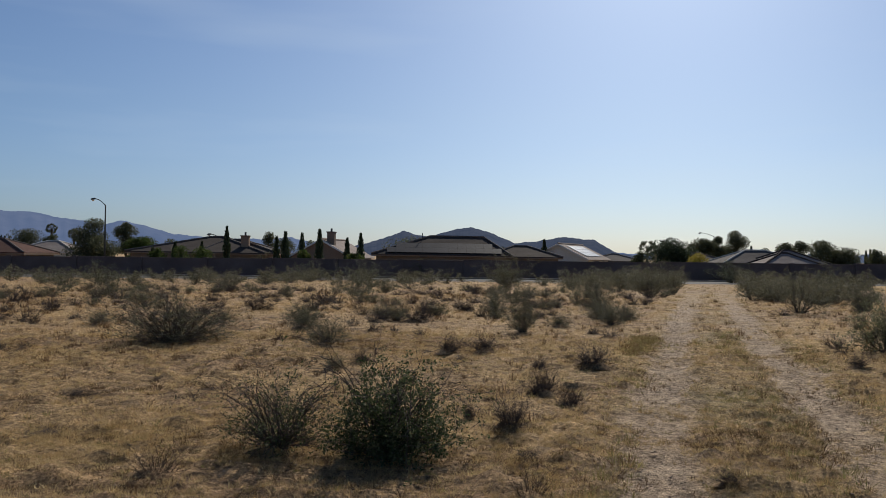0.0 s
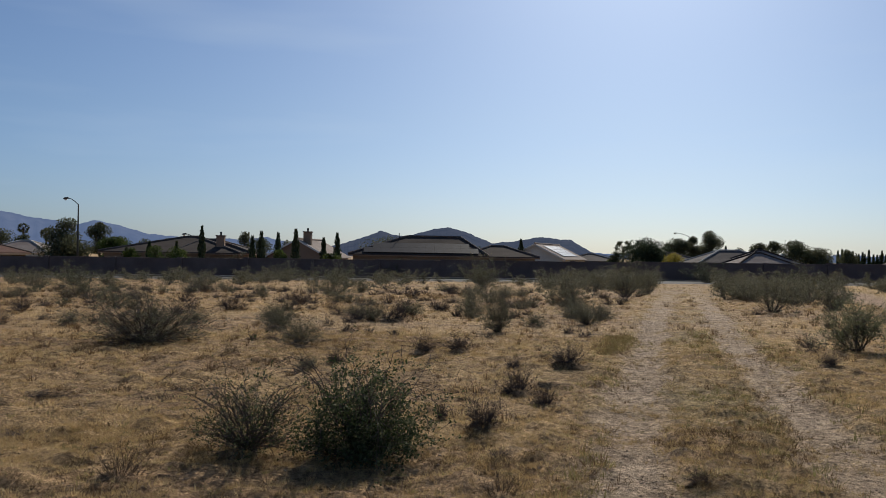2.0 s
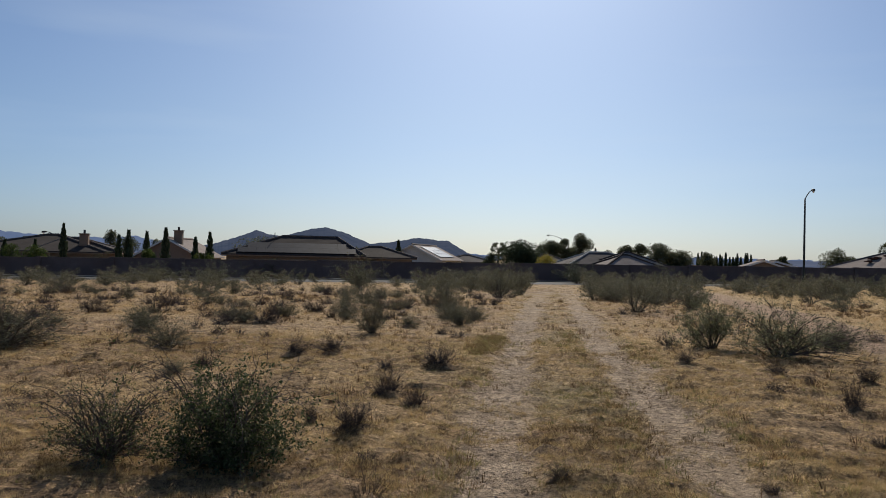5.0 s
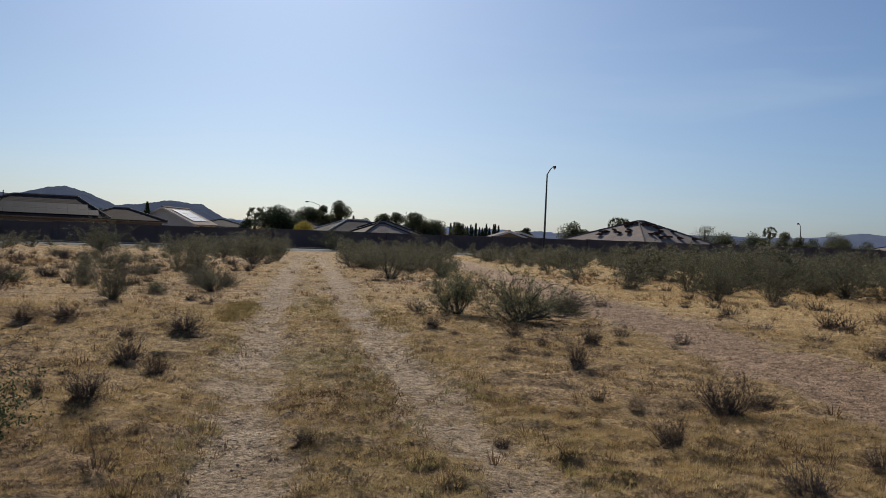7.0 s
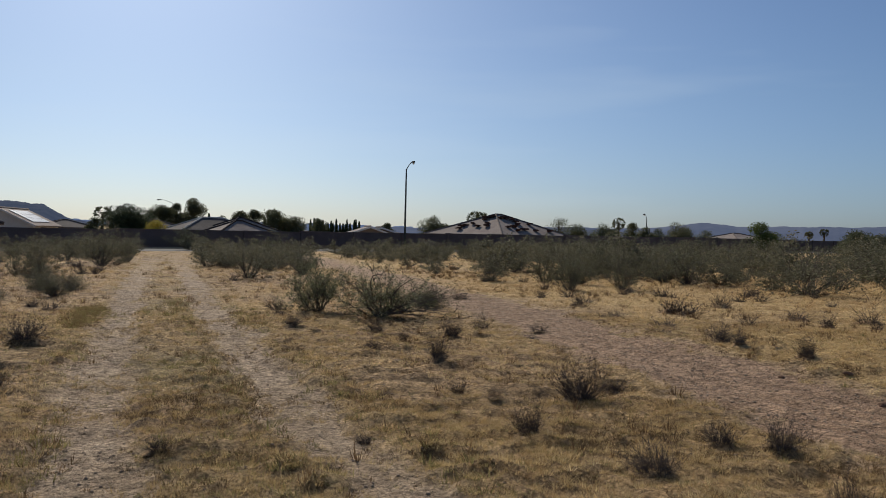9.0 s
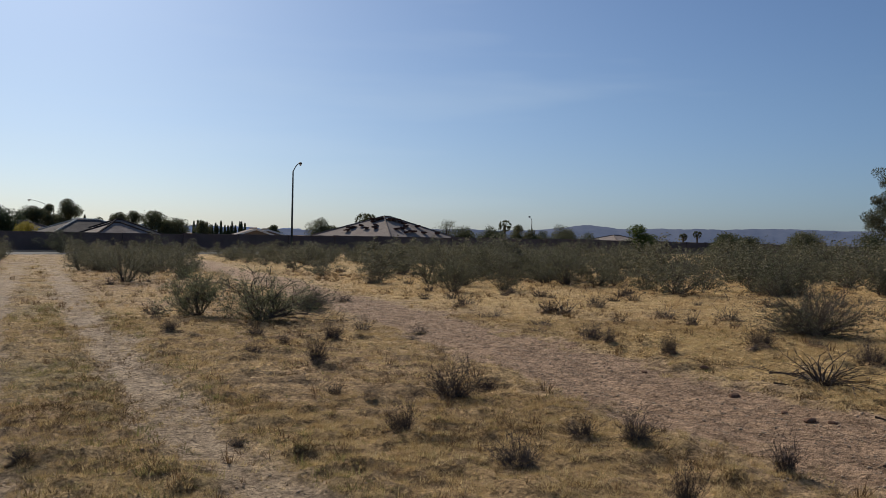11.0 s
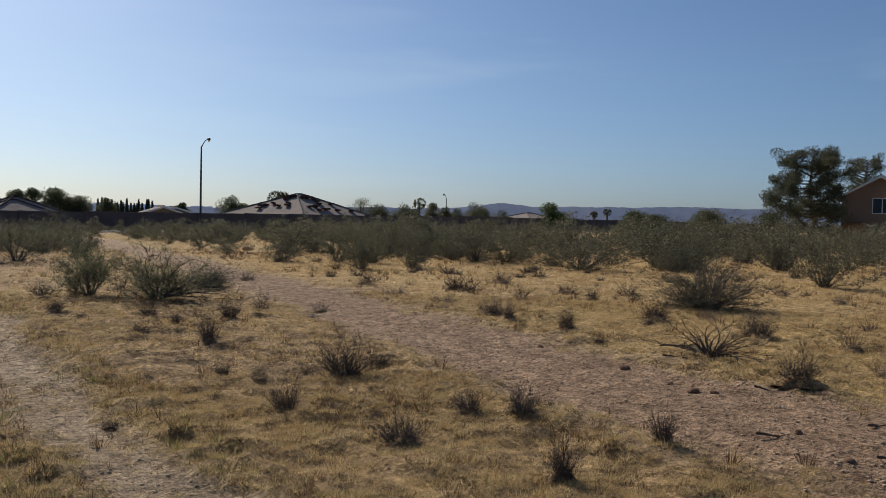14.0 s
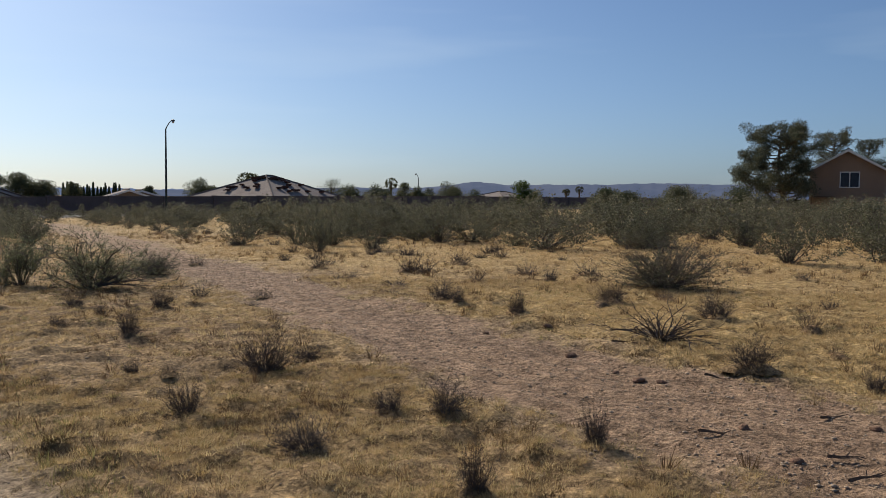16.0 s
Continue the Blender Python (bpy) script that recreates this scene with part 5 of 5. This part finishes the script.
# ---------------------------------------------------------------- grass and gravel
def blades(name, label, mat, spots, count, tall, wide, splay, seed):
    """One mesh of many tufts; spots: arrays x, y, a size and a tone for each tuft."""
    r = np.random.RandomState(seed)
    x, y, s, tone = spots
    n = len(x)
    z = height(x, y)
    X, Y, Z, S = (np.repeat(v, count) for v in (x, y, z, s))
    m = n * count
    a = r.rand(m) * 6.2832
    lean = splay * r.rand(m) ** 0.8
    h = S * tall * (0.45 + 0.75 * r.rand(m))
    wd = S * wide * (0.6 + 0.8 * r.rand(m))
    off = 0.042 * S * np.sqrt(r.rand(m))
    bx, by = X + np.cos(a) * off, Y + np.sin(a) * off
    t = a + 1.5708 + (r.rand(m) - 0.5) * 1.5
    tx, ty = bx + np.cos(a) * lean * h, by + np.sin(a) * lean * h
    co = np.stack([np.stack([bx - np.cos(t) * wd / 2, by - np.sin(t) * wd / 2, Z - 0.004], 1), np.stack([bx + np.cos(t) * wd / 2, by + np.sin(t) * wd / 2, Z - 0.004], 1), np.stack([tx, ty, Z + h], 1)], 1)
    me = bpy.data.meshes.new(name)
    me.vertices.add(3 * m)
    me.vertices.foreach_set("co", co.ravel())
    me.loops.add(3 * m)
    me.polygons.add(m)
    me.loops.foreach_set("vertex_index", np.arange(3 * m))
    me.polygons.foreach_set("loop_start", np.arange(0, 3 * m, 3))
    me.update(calc_edges=True)
    me.attributes.new("tone", "FLOAT", "POINT").data.foreach_set("value", np.repeat(tone, 3 * count).astype(np.float32))
    me.materials.append(mat)
    tagged(new(name, me), label, "grass", kind="stuff")


def scatter(n, d0, d1, seed, power=1.0, lo=-34, hi=84):
    r = np.random.RandomState(seed)
    a = np.radians(lo + (hi - lo) * r.rand(n))
    d = np.sqrt(d0 * d0 + (d1 * d1 - d0 * d0) * r.rand(n) ** power)
    return 0.6 + d * np.sin(a), 0.7 + d * np.cos(a), r


def clumped(n, d0, d1, seed, spread, each=5):
    """Tufts that stand in clumps: places, a tone that each clump shares, and the generator."""
    px, py, r = scatter(n // each, d0, d1, seed)
    tone = r.rand(len(px))
    x = np.repeat(px, each) + spread * r.randn(len(px) * each)
    y = np.repeat(py, each) + spread * r.randn(len(px) * each)
    tone = np.clip(np.repeat(tone, each) * 0.6 + 0.4 * r.rand(len(x)) + 0.16 * waves(x, y, 0.8, 23), 0, 1)
    return x, y, tone, r


def grass():
    for k, (n, d0, d1, count, wide, grow) in enumerate(((34000, 1.8, 8.5, 20, 0.0041, 0.82), (42000, 8, 17, 12, 0.0054, 1.05), (42000, 16, 36, 7, 0.0056, 1.55), (26000, 34, 72, 5, 0.0058, 2.5))):
        x, y, tone, r = clumped(n, d0, d1, 50 + k, 0.085 * grow)
        b, g, rut, road = bareness(x, y)
        patch = 0.42 + 0.7 * strawness(x, y) + 0.35 * waves(x, y, 0.9, 21) + 0.3 * waves(x, y, 3.7, 22)
        keep = (r.rand(len(x)) < np.clip(patch, 0.08, 1)) & (r.rand(len(x)) > b * 1.04)
        green = r.rand(len(x)) < np.clip(g * 0.9 + 0.07, 0, 0.8)
        size = grow * (0.55 + 0.8 * r.rand(len(x)))
        for name, label, mat, sel, tall in (("dry_grass", "short dry straw-coloured desert grass", M_STRAW, keep & ~green, 0.038), ("green_grass", "short fading green weeds along the ruts", M_WEED, keep & green, 0.034)):
            blades(name, label, mat, (x[sel], y[sel], size[sel], tone[sel]), count, tall, wide, 1.6, 60 + k)
        x, y, tone, r = clumped(n // 3, d0, d1, 150 + k, 0.10 * grow, 8)
        b, g, rut, road = bareness(x, y)
        keep = (r.rand(len(x)) < np.clip(0.15 + 0.9 * waves(x, y, 1.7, 31) + 0.5 * waves(x, y, 5.0, 32), 0.03, 1)) & (r.rand(len(x)) > b * 0.95)
        size = grow * (0.5 + 0.9 * r.rand(len(x)))
        blades("dead_stubble", "brown dead stubble and plant litter", M_LITTER, (x[keep], y[keep], size[keep], tone[keep]), count, 0.034, wide, 1.8, 70 + k)

    # single taller dead weeds scattered over the field
    x, y, tone, r = clumped(5200, 4, 38, 180, 0.3, 3)
    b = bareness(x, y)[0]
    keep = (r.rand(len(x)) < np.clip(0.5 + 0.6 * waves(x, y, 0.7, 33), 0.1, 1)) & (r.rand(len(x)) > b * 1.05)
    size = (0.5 + 1.0 * r.rand(len(x)) ** 1.5) * (0.8 + 0.02 * np.hypot(x, y))
    blades("dead_weeds", "small brown dead weeds dotted over the field", M_LITTER, (x[keep], y[keep], size[keep], tone[keep] * 0.6), 22, 0.095, 0.0055, 1.0, 181)

    # taller weeds along the outer lip of the left rut and beside the right one
    r = np.random.RandomState(44)
    for way, off, n in ((RUT_LEFT, -0.48, 2400), (RUT_RIGHT, 0.50, 350), (RUT_RIGHT, -0.50, 350)):
        y = 2.5 + 17 * r.rand(n) ** 1.2
        x = np.interp(y, [p[1] for p in way], [p[0] for p in way]) + off * (1 + 0.012 * y) + 0.17 * r.randn(n)
        keep = waves(x, y, 1.3, 45) + 0.6 * r.rand(n) > 0.0
        size = (0.7 + 0.9 * r.rand(n)) * (1 + 0.02 * y)
        half = r.rand(n) < 0.5
        blades("rut_weeds", "tall fading weeds along the lip of the rut", M_WEED, (x[keep & half], y[keep & half], size[keep & half], r.rand(n)[keep & half]), 16, 0.043, 0.004, 1.4, 46)
        blades("rut_stubble", "dark dead stubble along the lip of the rut", M_LITTER, (x[keep & ~half], y[keep & ~half], size[keep & ~half], r.rand(n)[keep & ~half]), 16, 0.04, 0.004, 1.5, 47)


grass()


def gravel():
    """Loose stones and crumbs of earth on the ruts and the dirt road."""
    x, y, r = scatter(64000, 2.0, 22, 90, 1.3)
    b, _, rut, road = bareness(x, y)
    keep = r.rand(len(x)) < (0.10 + 0.7 * b)
    x, y = x[keep], y[keep]
    n = len(x)
    s = (0.004 + 0.013 * r.rand(n) ** 5 + 0.0003 * np.hypot(x, y)) * (1 + 0.15 * road[keep])
    z = height(x, y)
    base = np.array([(1, 0, 0), (-1, 0, 0), (0, 1, 0), (0, -1, 0), (0, 0, 0.45), (0, 0, -0.5)])
    co = base[None] * (0.6 + 0.8 * r.rand(n, 6, 1)) * s[:, None, None]
    a = r.rand(n) * 6.2832
    ca, sa = np.cos(a)[:, None], np.sin(a)[:, None]
    co = np.stack([co[..., 0] * ca - co[..., 1] * sa + x[:, None], co[..., 0] * sa + co[..., 1] * ca + y[:, None], co[..., 2] + z[:, None] + 0.25 * s[:, None]], -1)
    tri = np.array([(0, 2, 4), (2, 1, 4), (1, 3, 4), (3, 0, 4), (2, 0, 5), (1, 2, 5), (3, 1, 5), (0, 3, 5)])
    f = (tri[None] + 6 * np.arange(n)[:, None, None]).reshape(-1)
    me = bpy.data.meshes.new("gravel")
    me.vertices.add(6 * n)
    me.vertices.foreach_set("co", co.ravel())
    me.loops.add(len(f))
    me.polygons.add(len(f) // 3)
    me.loops.foreach_set("vertex_index", f)
    me.polygons.foreach_set("loop_start", np.arange(0, len(f), 3))
    me.update(calc_edges=True)
    me.materials.append(M_STONE)
    tagged(new("gravel", me), "loose pale gravel on the ruts and dirt road", "gravel", kind="stuff")


gravel()
